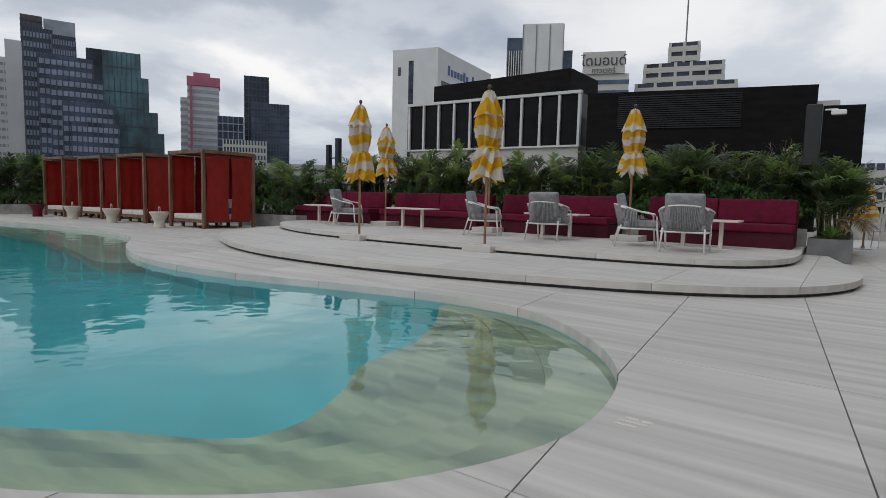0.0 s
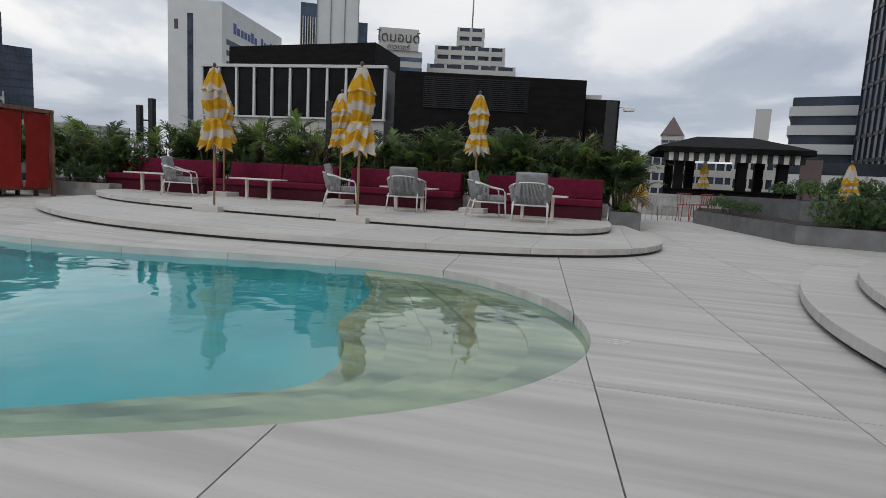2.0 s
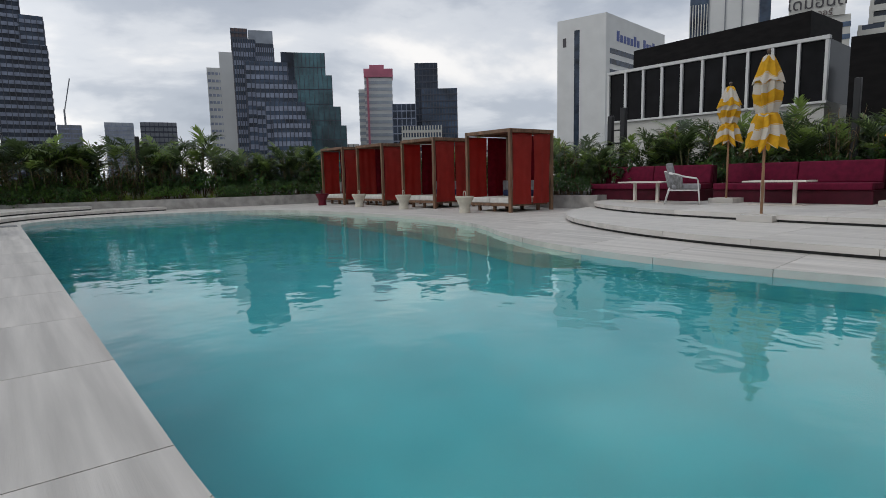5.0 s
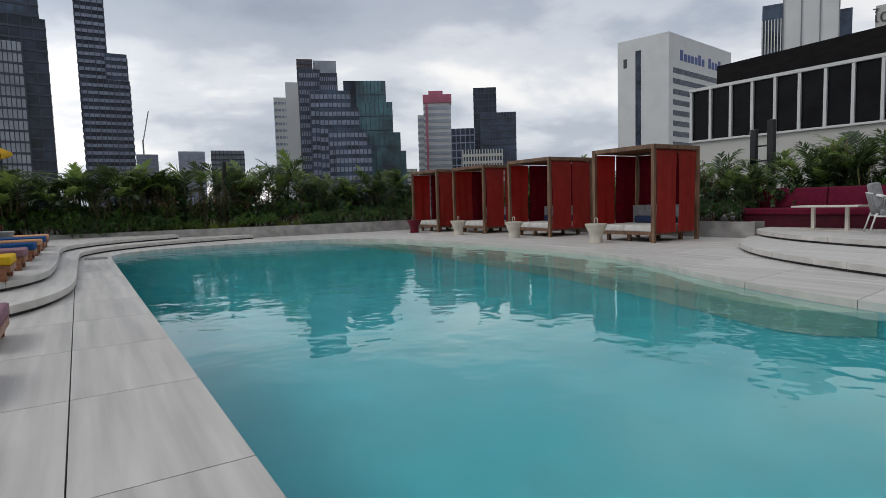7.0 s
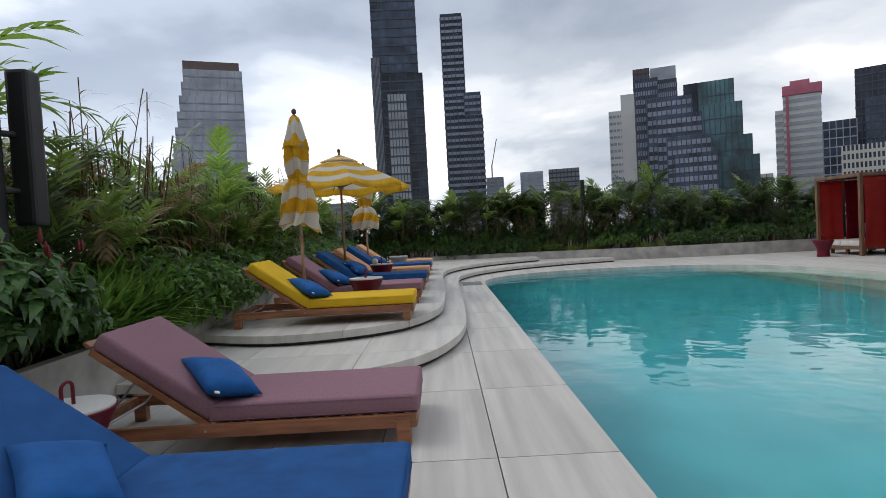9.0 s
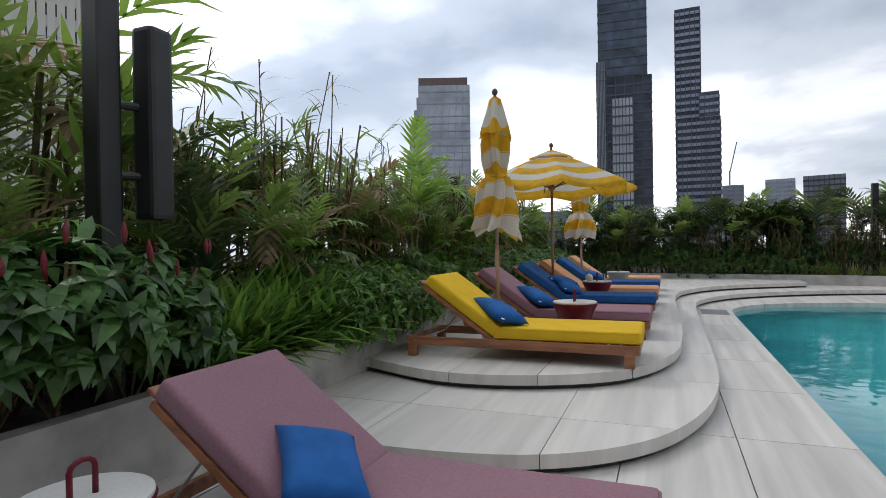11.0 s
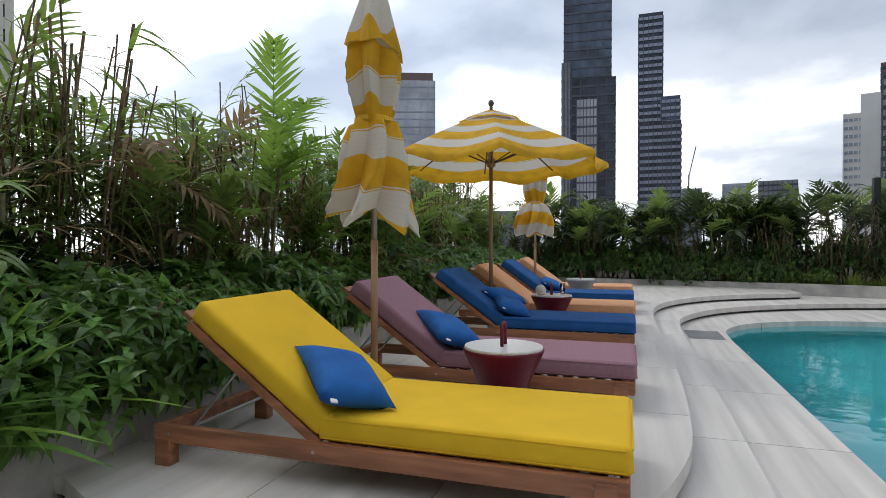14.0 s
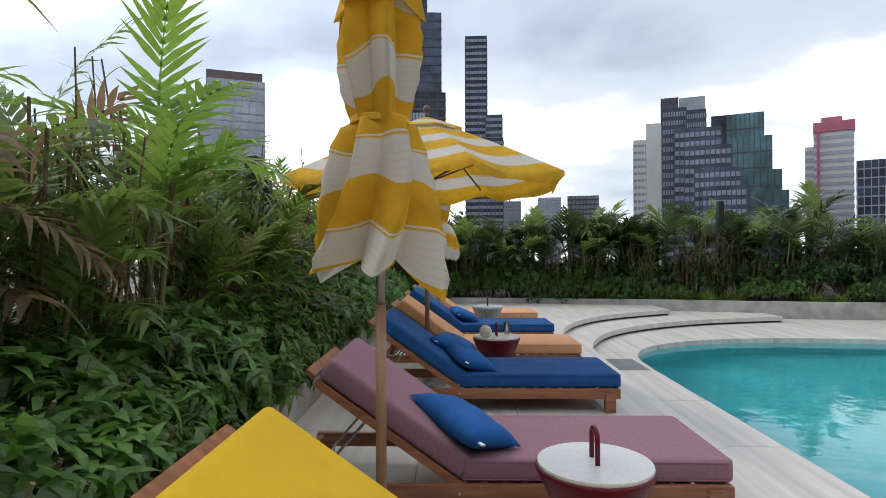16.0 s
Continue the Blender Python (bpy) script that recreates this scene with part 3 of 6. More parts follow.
for w0, w1, z in ((0.0, 0.24, 0.0), (0.24, 0.44, 0.12), (0.44, 0.63, 0.24), (0.63, 0.82, 0.37), (0.82, 1.0, 0.50)):
    a, b = bench_line(w0, z), bench_line(w1, z)
    if w0 == 0.0:
        a = [(x, y, -0.20) for x, y in offset_line(outer, 0.03)]
    part("pool_step", strip([a, b, [(x, y, zz - 0.6) for x, y, zz in b]]), POOL_STONE, pool_steps)
shelf_far = [p for p in POOL if p[1] > 6.55 and p[0] < -8.6]
SHELF_IN = smooth_curve([shelf_far[-1], (-9.6, 6.22), (-11.2, 6.55), (-13.4, 6.95), (-15.5, 7.12), (-18, 7.25), (-20.5, 7.25), (-22.3, 7.2), (-23.5, 7.15), shelf_far[0]], 4)
bm = slab(shelf_far + SHELF_IN[1:-1], -1.2, -0.15)
tagged(part("pool_shelf", bm, POOL_SHELF), "shallow pale stone shelf under water along the cabanas", "pool shelf", kind="structure")
water = tagged(part("water", sheet(offset_line(POOL, 0.012), -0.085), WATER), "clear turquoise pool water with faint ripples", "water", kind="structure")
water.visible_shadow = False


# ---------------------------------------------------------------- planters
def wall_along(name, label, line, thick, z0, z1, mat, cap=0.0):
    a, b = offset_line(line, 0.0), offset_line(line, thick)
    bm = slab(a + b[::-1], z0, z1)
    return tagged(part(name, bm, mat), label, "planter wall", kind="structure")


def soil(name, outline, z):
    tagged(part(name, sheet(outline, z), SOIL), "dark planting soil in the planter", "soil", kind="structure")


wall_along("planter_wall_loungers", "low concrete planter wall behind the sun loungers", [(-5.0, -3.3), (-13, -3.3), (-15.2, -3.3), (-28.9, -3.3), (-29.2, -3.3)], 0.12, 0, 0.52, PLANTER)
soil("soil_loungers", [(-33, -7.4), (-4.5, -7.4), (-4.5, -3.4), (-33, -3.4)], 0.44)
wall_along("planter_wall_far", "low curved concrete planter wall round the pool's end", FAR_WALL, 0.12, 0, 0.40, PLANTER)
soil("soil_far", [(x, y) for x, y in offset_line(FAR_WALL, 0.08)] + [(-14.0, 18.5), (-33, 18.5), (-33, -3.6)], 0.34)
wall_along("planter_wall_sofas", "low planter wall behind the sofas", [(-0.4, 15.75), (-8, 15.75), (-14.0, 15.75)], -0.12, 0, 0.62, PLANTER)
soil("soil_sofas", [(-14.0, 15.85), (-0.3, 15.85), (-0.3, 19.5), (-14.0, 19.5)], 0.56)


def planter_box(name, label, outline, z0, z1, mat):
    o = tagged(part(name, slab(outline, z0, z1), mat), label, "planter", kind="structure")
    part("soil", sheet(offset_line(outline, 0.05, True), z1 + 0.006), SOIL, o)


planter_box("planter_box_corner", "grey planter box at the end of the sofas", [(-0.36, 15.3), (0.38, 15.3), (0.38, 19.5), (-0.29, 19.5), (-0.29, 15.9), (-0.36, 15.9)], 0, 0.46, PLANTER_GREY)
planter_box("planter_box_walk", "long grey planter beside the walkway", [(3.6, 14.9), (5.2, 14.4), (12.5, 14.4), (12.5, 25), (3.2, 25), (2.5, 21.4)], 0, 0.42, PLANTER_GREY)
planter_box("planter_box_upper", "raised grey planter beside the walkway", [(4.4, 17.4), (6.6, 16.6), (12.4, 16.4), (12.4, 24.8), (4.2, 24.8), (3.4, 20.8)], 0.42, 0.95, PLANTER_GREY)
# parapet round the terrace
bm = bmesh.new()
for lo, hi in (((-33.3, -7.6, -2), (-33.0, 26.4, 0.9)), ((-33.0, -7.9, -2), (13.4, -7.6, 0.9)), ((-33.0, 26.1, -2), (13.4, 26.4, 0.9))):
    box(bm, lo, hi)
tagged(part("parapet", bm, PLANTER), "plain concrete parapet round the roof terrace", "parapet", kind="structure")


# ---------------------------------------------------------------- sun loungers
def cushion_box(lo, hi, r=0.035, m=None):
    bm = bmesh.new()
    box(bm, lo, hi, r, 3, m)
    return bm


def pillow_mesh(w, d, h):
    bm = bmesh.new()
    n = 10
    rows = {}
    for side in (1, -1):
        for i in range(n + 1):
            for j in range(n + 1):
                u, v = i / n * 2 - 1, j / n * 2 - 1
                pinch = 1 - 0.09 * (1 - u * u) * abs(v) ** 3 - 0.0
                pinch2 = 1 - 0.09 * (1 - v * v) * abs(u) ** 3
                z = side * h * ((1 - u ** 4) * (1 - v ** 4)) ** 0.55
                z += 0.006 * math.sin(7 * u + 3 * v) * (1 - u * u) * (1 - v * v)
                key = (side if 0 < i < n and 0 < j < n else 0, i, j)
                if key not in rows:
                    rows[key] = bm.verts.new((u * w / 2 * pinch2, v * d / 2 * pinch, z))
    for side in (1, -1):
        g = lambda i, j: rows[(side if 0 < i < n and 0 < j < n else 0, i, j)]
        for i in range(n):
            for j in range(n):
                q = (g(i, j), g(i + 1, j), g(i + 1, j + 1), g(i, j + 1))
                bm.faces.new(q if side > 0 else q[::-1])
    return bm


L_FRAME, L_TH = 0.115, 0.12
HINGE, BACK_LEN, BACK_ANGLE = -1.36, 0.88, 35.5


def lounger(colour, label, at):
    """Front edge at y = 0, head towards -y."""
    t = thing("sun_lounger", label, "sun lounger", at, group="sun loungers")
    for s in (-1, 1):
        bm = bmesh.new()
        box(bm, (s * 0.40 - 0.02, -2.26, L_FRAME), (s * 0.40 + 0.02, -0.015, L_FRAME + 0.085), 0.006)
        rail = part("side_rail", bm, TEAK, t)
        for y in (-0.14, -1.36, -2.16):
            bolt = bmesh.new()
            rod(bolt, (s * 0.418, y, L_FRAME + 0.045), (s * 0.424, y, L_FRAME + 0.045), 0.008, 8)
            part("bolt", bolt, STEEL, rail)
        for y in (-0.10, -2.20):
            bm = bmesh.new()
            box(bm, (s * 0.395 - 0.035, y - 0.045, 0), (s * 0.395 + 0.035, y + 0.045, L_FRAME + 0.07 if y > -1 else L_FRAME + 0.02), 0.008)
            part("leg", bm, TEAK, t)
    for y in (-0.03, -2.23):
        bm = bmesh.new()
        box(bm, (-0.38, y - 0.02, L_FRAME), (0.38, y + 0.02, L_FRAME + 0.08), 0.006)
        part("cross_rail", bm, TEAK, t)
    slat = None
    for i in range(12):
        y = -0.13 - i * 0.105
        if slat is None:
            bm = bmesh.new()
            box(bm, (-0.378, -0.035, L_FRAME + 0.055), (0.378, 0.035, L_FRAME + 0.078), 0.004)
            slat = part("slat", bm, TEAK, t)
            slat.location = (0, y, 0)
        else:
            share(slat, "slat", (0, y, 0), t)
    bm = cushion_box((-0.39, HINGE, L_FRAME + 0.0855), (0.39, 0.0, L_FRAME + 0.0855 + L_TH))
    mat = part("mattress", bm, MATS[colour], t, smooth=True)
    z_seam = L_FRAME + 0.0855 + L_TH
    for z in (z_seam - 0.016, z_seam - L_TH + 0.018):
        part("piping", tube(bmesh.new(), [(-0.389, -0.03, z), (-0.389, HINGE + 0.02, z), (0.389, HINGE + 0.02, z), (0.389, -0.03, z), (0.36, -0.001, z), (-0.36, -0.001, z), (-0.389, -0.03, z)], 0.0045, 5), MATS[colour], mat)
    tilt = Matrix.Translation((0, HINGE - 0.005, L_FRAME + 0.09)) @ Matrix.Rotation(radians(-BACK_ANGLE), 4, "X")
    bm = cushion_box((-0.39, -BACK_LEN, 0.012), (0.39, 0.0, 0.012 + L_TH), 0.035, tilt)
    part("back_mattress", bm, MATS[colour], t, smooth=True)
    bm = bmesh.new()
    for s in (-1, 1):
        box(bm, (s * 0.365 - 0.02, -BACK_LEN + 0.01, -0.035), (s * 0.365 + 0.02, 0.02, 0.008), 0.005, 2, tilt)
    for i in range(8):
        y = -0.08 - i * 0.12
        box(bm, (-0.346, y - 0.03, -0.02), (0.346, y + 0.03, 0.004), 0.004, 1, tilt)
    part("backrest_frame", bm, TEAK, t)
    top = tilt @ Vector((0, -BACK_LEN * 0.62, -0.03))
    for s in (-1, 1):
        bm = bmesh.new()
        rod(bm, (s * 0.30, top.y, top.z), (s * 0.30, -2.12, L_FRAME + 0.05), 0.008)
        part("support_rod", bm, STEEL, t)
    bm = bmesh.new()
    rod(bm, (-0.30, -2.12, L_FRAME + 0.05), (0.30, -2.12, L_FRAME + 0.05), 0.008)
    part("support_bar", bm, STEEL, t)
    return t


PILLOW_TAG = material("pillow_tag", (0.75, 0.74, 0.72), 0.8, vary=0.03)


def lounger_pillow(x, y, top, spin, up=0.0, w=0.54, d=0.38):
    """A pillow lying in the fold between seat and raised back."""
    p = part("pillow", pillow_mesh(w, d, 0.07), PILLOW, smooth=True)
    bm = bmesh.new()
    box(bm, (w * 0.47, -d * 0.36, -0.004), (w * 0.52, -d * 0.28, 0.004))
    part("sewn_tag", bm, PILLOW_TAG, p, "small white sewn tag")
    a, lift = radians(BACK_ANGLE), 0.09 + up
    c = (x, y + HINGE + 0.10 - lift * math.cos(a) + 0.08 * math.sin(a), top - 0.01 + lift * math.sin(a) + 0.065 * math.cos(a))
    p.matrix_basis = pose(*c, -BACK_ANGLE + 14, 0, 0) @ pose(0, 0, 0, 0, 0, spin)
    return tagged(p, "small royal blue pillow lying on a sun lounger", "pillow", group="lounger pillows")


UP = 2 * STEP
for colour, x, y, z in (("orange", -9.62, -0.52, 0), ("blue", -11.13, -0.52, 0), ("mauve", -12.70, -0.52, 0),
                        ("yellow", -16.12, -0.70, UP), ("mauve", -17.72, -0.66, UP), ("blue", -19.68, -0.64, UP), ("orange", -21.22, -0.62, UP),
                        ("blue", -22.95, -0.62, UP), ("orange", -24.5, -0.62, UP)):
    lounger(colour, f"teak sun lounger with a raised {colour} cushion on pale travertine", (x, y, z))
    top = z + L_FRAME + 0.0855 + L_TH
    if x < -21 or colour == "orange":
        if x < -22 and colour == "blue":
            lounger_pillow(x, y, top, 10)
        continue
    if x == -19.68:
        lounger_pillow(x + 0.12, y, top, 22)
        lounger_pillow(x - 0.14, y - 0.02, top, -12, 0.12)
    else:
        lounger_pillow(x + 0.18, y, top, 46 if colour == "yellow" else 42, 0.06)


# ---------------------------------------------------------------- parasols
def cloth_rows(rows, seg, band):
    """Rings of points; band(i, k) is the cloth's own measure across its stripes."""
    bm = bmesh.new()
    lay = bm.verts.layers.float.new("band")
    vs = []
    for i, r in enumerate(rows):
        vs.append([])
        for k, p in enumerate(r):
            v = bm.verts.new(p)
            v[lay] = band(i, k)
            vs[-1].append(v)
    for u, v in zip(vs, vs[1:]):
        for k in range(seg):
            bm.faces.new((u[k], u[(k + 1) % seg], v[(k + 1) % seg], v[k])).smooth = True
    bmesh.ops.recalc_face_normals(bm, faces=bm.faces)
    return bm


def finial(t, z):
    bm = bmesh.new()
    lathe(bm, [(0.020, z - 0.05), (0.022, z), (0.015, z + 0.01), (0.028, z + 0.024), (0.036, z + 0.048), (0.033, z + 0.07), (0.018, z + 0.09), (0.005, z + 0.095)], 14)
    part("finial", bm, FINIAL, t, smooth=True)


def closed_parasol(at, seed, base, hem=1.22, spread=0.36, tie=1.86, label="", slim=1.0, tall=2.86, swing=0.0, ragged_hem=False, hem_band=21.95, bands=6.4):
    rnd = random.Random(seed)
    t = thing("parasol", label, "parasol", at, group="parasols")
    bm = bmesh.new()
    if base == "stone":
        box(bm, (-0.30, -0.30, 0), (0.30, 0.30, 0.115), 0.008)
    else:
        lathe(bm, [(0.20, 0), (0.20, 0.02), (0.05, 0.03), (0.045, 0.10)], 20)
    part("base", bm, STONE_EDGE if base == "stone" else STEEL, t)
    bm = bmesh.new()
    rod(bm, (0, 0, 0.03), (0, 0, 1.12 if base != "stone" else tall), 0.024, 14)
    part("pole", bm, POLE_WOOD, t, smooth=True)
    if base != "stone":
        bm = bmesh.new()
        rod(bm, (0, 0, 1.10), (0, 0, tall), 0.020, 14)
        part("upper_pole", bm, POLE_METAL, t, smooth=True)
    seg, folds = 96, (6 if base == "disc" else 8) if ragged_hem else 8
    ph = rnd.random() * 6
    amp = [rnd.uniform(0.7, 1.25) for _ in range(folds)]
    drop = [rnd.uniform(-0.09, 0.07) for _ in range(folds)]

    def ring(z, r, depth, ragged, twist=0.0):
        row = []
        for k in range(seg):
            a = k * math.tau / seg
            g = (a / math.tau * folds + twist) % folds
            i, f = int(g) % folds, g % 1
            w = math.cos(f * math.tau)
            if ragged_hem:
                w = 1 - 2 * abs(2 * f - 1) ** 0.8
            rr = r * (1 + depth * amp[i] * w + 0.05 * math.sin(3 * a + ph))
            zz = z + ragged * (drop[i] * (0.5 + 0.5 * w) - (0.06 if ragged_hem else 0.035) * w) + 0.012 * math.sin(5 * a + z * 9 + ph)
            row.append((rr * math.cos(a + 0.25 * math.sin(z * 4 + ph)) + swing * (tall - z) * 0.02, rr * math.sin(a + 0.25 * math.sin(z * 4 + ph)), zz))
        return row

    rows, tags = [], []
    n = 54
    for i in range(n + 1):
        s = i / n
        z = tall - 0.36 - s * (tall - 0.36 - hem)
        if z > tie:
            q = (tall - 0.36 - z) / (tall - 0.36 - tie)
            r = (0.175 + 0.045 * math.sin(q * math.pi)) * slim * (1 - 0.18 * q)
            d = 0.20 + 0.10 * math.sin(q * math.pi)
        else:
            q = (tie - z) / (tie - hem)
            r = 0.145 * slim + (spread - 0.145 * slim) * (q ** 0.5) * (1.0 if ragged_hem else 1.18 - 0.42 * q * q)
            d = 0.22 + 0.20 * q
        rows.append(ring(z, r, d, max(0, (tie - z) / (tie - hem)) ** 2 * (1.0 if ragged_hem else 0.45), q * 0.35))

    def stripe(i, k):
        """Cloth measured upwards from its white hem; below the strap the bands fall slantwise from fold to fold."""
        a = k * math.tau / seg
        s_ = i / n
        low = max(0.0, (s_ - 0.52) / 0.48)
        g = (a / math.tau * folds + ph) % 2
        slant = (abs(g - 1) - 0.5) * (1.5 if ragged_hem else 0.7) * low * (1 - 0.55 * low)
        wob = 0.14 * math.sin(2 * a + ph) + 0.10 * math.sin(3 * a + 2.1 * ph)
        return hem_band - (1 - s_) * bands + slant + wob
    part("canopy", cloth_rows(rows, seg, stripe), STRIPED, t, "furled yellow and white striped cloth")
    cap = []
    for r, z in ((0.03, tall + 0.01), (0.09, tall - 0.03), (0.13, tall - 0.13), (0.165, tall - 0.26), (0.205, tall - 0.37), (0.235, tall - 0.45)):
        cap.append(ring(z, r * slim, 0.16 if z < tall - 0.2 else 0.08, 0.35 if z < tall - 0.4 else 0))
    part("vent_cap", cloth_rows(cap, seg, lambda i, k: 20 + 0.42 * i + 0.5 * seed + 0.2 * math.sin(4 * k / seg * math.tau)), STRIPED, t)
    bm = bmesh.new()
    lathe(bm, [(0.150 * slim, tie - 0.02), (0.168 * slim, tie - 0.012), (0.168 * slim, tie + 0.012), (0.150 * slim, tie + 0.02)], 28)
    part("tie_strap", bm, YELLOW_CLOTH, t)
    finial(t, tall + 0.02)
    return t


def open_parasol(at, label):
    t = thing("parasol", label, "parasol", at, group="parasols")
    bm = bmesh.new()
    lathe(bm, [(0.20, 0), (0.20, 0.02), (0.05, 0.03), (0.045, 0.10)], 20)
    part("base", bm, STEEL, t)
    bm = bmesh.new()
    rod(bm, (0, 0, 0.03), (0, 0, 2.70), 0.024, 14)
    part("pole", bm, POLE_WOOD, t, smooth=True)
    R, top, edge, seg = 1.44, 2.70, 2.08, 96

    def ring(s, lift=0.0):
        row = []
        for k in range(seg):
            a = k * math.tau / seg + 0.30
            f = (k / seg * 8) % 1
            sag = math.sin(f * math.pi)
            flat = math.cos(math.pi / 8) / math.cos(((f - 0.5) * math.tau / 8))
            z = top - (top - edge) * (s ** 1.12) - 0.085 * sag * s * s + lift
            row.append((R * s * (flat * (1 - 0.05 * sag * s)) * math.cos(a), R * s * (flat * (1 - 0.05 * sag * s)) * math.sin(a), z))
        return row
    n = 24
    rows = [ring(0.02 + 0.98 * i / n) for i in range(n + 1)]
    hem = [(x * 1.004, y * 1.004, z - 0.05 - 0.02 * math.sin(k * 0.8)) for k, (x, y, z) in enumerate(rows[-1])]
    part("canopy", cloth_rows(rows + [hem], seg, lambda i, k: 20 + 6.9 * min(i, 24) / 24), STRIPED, t, "open yellow and white striped canopy")
    cap = [ring(0.02 + 0.26 * i / 6, 0.035) for i in range(7)]
    part("vent_cap", cloth_rows(cap, seg, lambda i, k: 20 + 0.42 * i), STRIPED, t)
    for k in range(8):
        a = k * math.tau / 8 + 0.30
        c, s = math.cos(a), math.sin(a)
        rib = bmesh.new()
        rod(rib, (0.05 * c, 0.05 * s, top - 0.05), (R * 0.92 * c * 0.98, R * 0.92 * s * 0.98, edge + 0.025), 0.011, 6)
        rb = part("rib", rib, FINIAL, t)
        st = bmesh.new()
        rod(st, (0.05 * c, 0.05 * s, 2.08), (0.72 * c, 0.72 * s, top - (top - edge) * 0.5 - 0.04), 0.009, 6)
        part("strut", st, FINIAL, rb)
    bm = bmesh.new()
    lathe(bm, [(0.03, 2.02), (0.055, 2.04), (0.055, 2.12), (0.03, 2.14)], 14)
    part("hub", bm, POLE_WOOD, t)
    finial(t, 2.76)
    return t


closed_parasol((-17.02, -2.37, UP), 1, "disc", hem=1.27, spread=0.245, tie=1.93, slim=0.80, ragged_hem=True, label="furled yellow and white striped parasol beside the sun loungers", swing=0.6)
open_parasol((-20.30, -2.32, UP), "open yellow and white striped parasol over the sun loungers")
closed_parasol((-23.70, -2.30, UP), 4, "disc", hem=1.25, spread=0.30, tie=1.80, slim=0.9, label="furled yellow and white striped parasol beside the sun loungers")
for x, y, z, s, b in ((-8.30, 10.92, STEP, 3, "stone"), (-5.08, 10.85, STEP, 2, "stone"), (-10.50, 14.25, UP, 5, "stone"), (-7.07, 14.25, UP, 6, "stone"), (-3.53, 14.2, UP, 7, "stone")):
    closed_parasol((x, y, z), s, b, hem=1.30 if z == STEP else 1.45, spread=0.25 if s != 3 else 0.27, ragged_hem=True, hem_band=21.95 if s in (2, 7) else 21.0, label="furled yellow and white striped parasol by the sofas", tall=2.86 if z == STEP else 2.76)
# ---------------------------------------------------------------- small tables
def spool_table(at, body_mat, top_mat, label, h=0.46, r=0.25, handle=OXBLOOD):
    t = thing("side_table", label, "side table", at, group="side tables")
    bm = bmesh.new()
    lathe(bm, [(r * 0.62, 0), (r * 0.62, 0.01), (r * 0.56, h * 0.30), (r * 0.58, h * 0.45), (r * 0.80, h * 0.72), (r * 0.985, h * 0.93), (r, h * 0.96), (r * 0.985, h - 0.012)], 36)
    part("body", bm, body_mat, t, smooth=True)
    bm = bmesh.new()
    lathe(bm, [(r * 0.96, h - 0.013), (r * 0.97, h - 0.004), (r * 0.96, h + 0.004), (r * 0.2, h + 0.005)], 36)
    part("tabletop", bm, top_mat, t)
    if handle:
        pts = [(-0.05, 0, h), (-0.05, 0, h + 0.11)] + [(-0.05 * math.cos(a), 0, h + 0.11 + 0.035 * math.sin(a)) for a in [math.pi * i / 6 for i in range(1, 6)]] + [(0.05, 0, h + 0.11), (0.05, 0, h)]
        bm = bmesh.new()
        tube(bm, pts, 0.011, 8)
        part("handle", bm, handle, t, smooth=True)
    return t


for x, y, z, bmat, tmat, lab in ((-16.92, -1.45, UP, OXBLOOD, TERRAZZO, "oxblood spool side table with a pale terrazzo top and loop handle"),
                                 (-20.48, -1.60, UP, OXBLOOD, TERRAZZO, "oxblood spool side table carrying glasses, beside loungers"),
                                 (-23.75, -1.50, UP, GREYPOT, TERRAZZO, "grey spool side table beside the sun loungers"),
                                 (-11.93, -2.50, 0, OXBLOOD, TERRAZZO, "oxblood spool side table with a pale terrazzo top and loop handle")):
    spool_table((x, y, z), bmat, tmat, lab)
for x, y, m_, lab in ((-16.22, 10.72, CREAM, "cream spool stool with a loop handle beside a cabana"), (-19.5, 10.85, CREAM, "cream spool stool with a loop handle beside a cabana"),
                      (-22.3, 10.78, CREAM, "cream spool stool with a loop handle beside a cabana"), (-24.95, 10.6, OXBLOOD, "oxblood spool stool beside a cabana")):
    spool_table((x, y, 0), m_, m_, lab, h=0.47, r=0.27, handle=m_)


def coconut_drink(at):
    t = thing("coconut_drink", "fresh pale coconut with a straw on a side table", "drink", at)
    bm = bmesh.new()
    lathe(bm, [(0.035, 0), (0.058, 0.02), (0.066, 0.06), (0.055, 0.095), (0.025, 0.12), (0.012, 0.125)], 12)
    part("shell", bm, CREAM, t)
    bm = bmesh.new()
    rod(bm, (0, 0, 0.11), (0.03, 0.01, 0.22), 0.004, 6)
    part("straw", bm, TEAK, t)


def glass_material():
    m = bpy.data.materials.new("clear_glass")
    m.use_nodes = True
    p = m.node_tree.nodes["Principled BSDF"]
    p.inputs["Transmission Weight"].default_value, p.inputs["Roughness"].default_value, p.inputs["IOR"].default_value = 1.0, 0.02, 1.45
    return m


GLASS = glass_material()


def tumbler(at):
    bm = bmesh.new()
    lathe(bm, [(0.028, 0), (0.036, 0.13), (0.034, 0.13), (0.027, 0.01)], 14)
    o = part("drinking_glass", bm, GLASS, smooth=True)
    o.location = at
    tagged(o, "clear drinking glass standing on a side table", "glass")


coconut_drink((-20.38, -1.72, UP + 0.466))
tumbler((-20.58, -1.48, UP + 0.466))


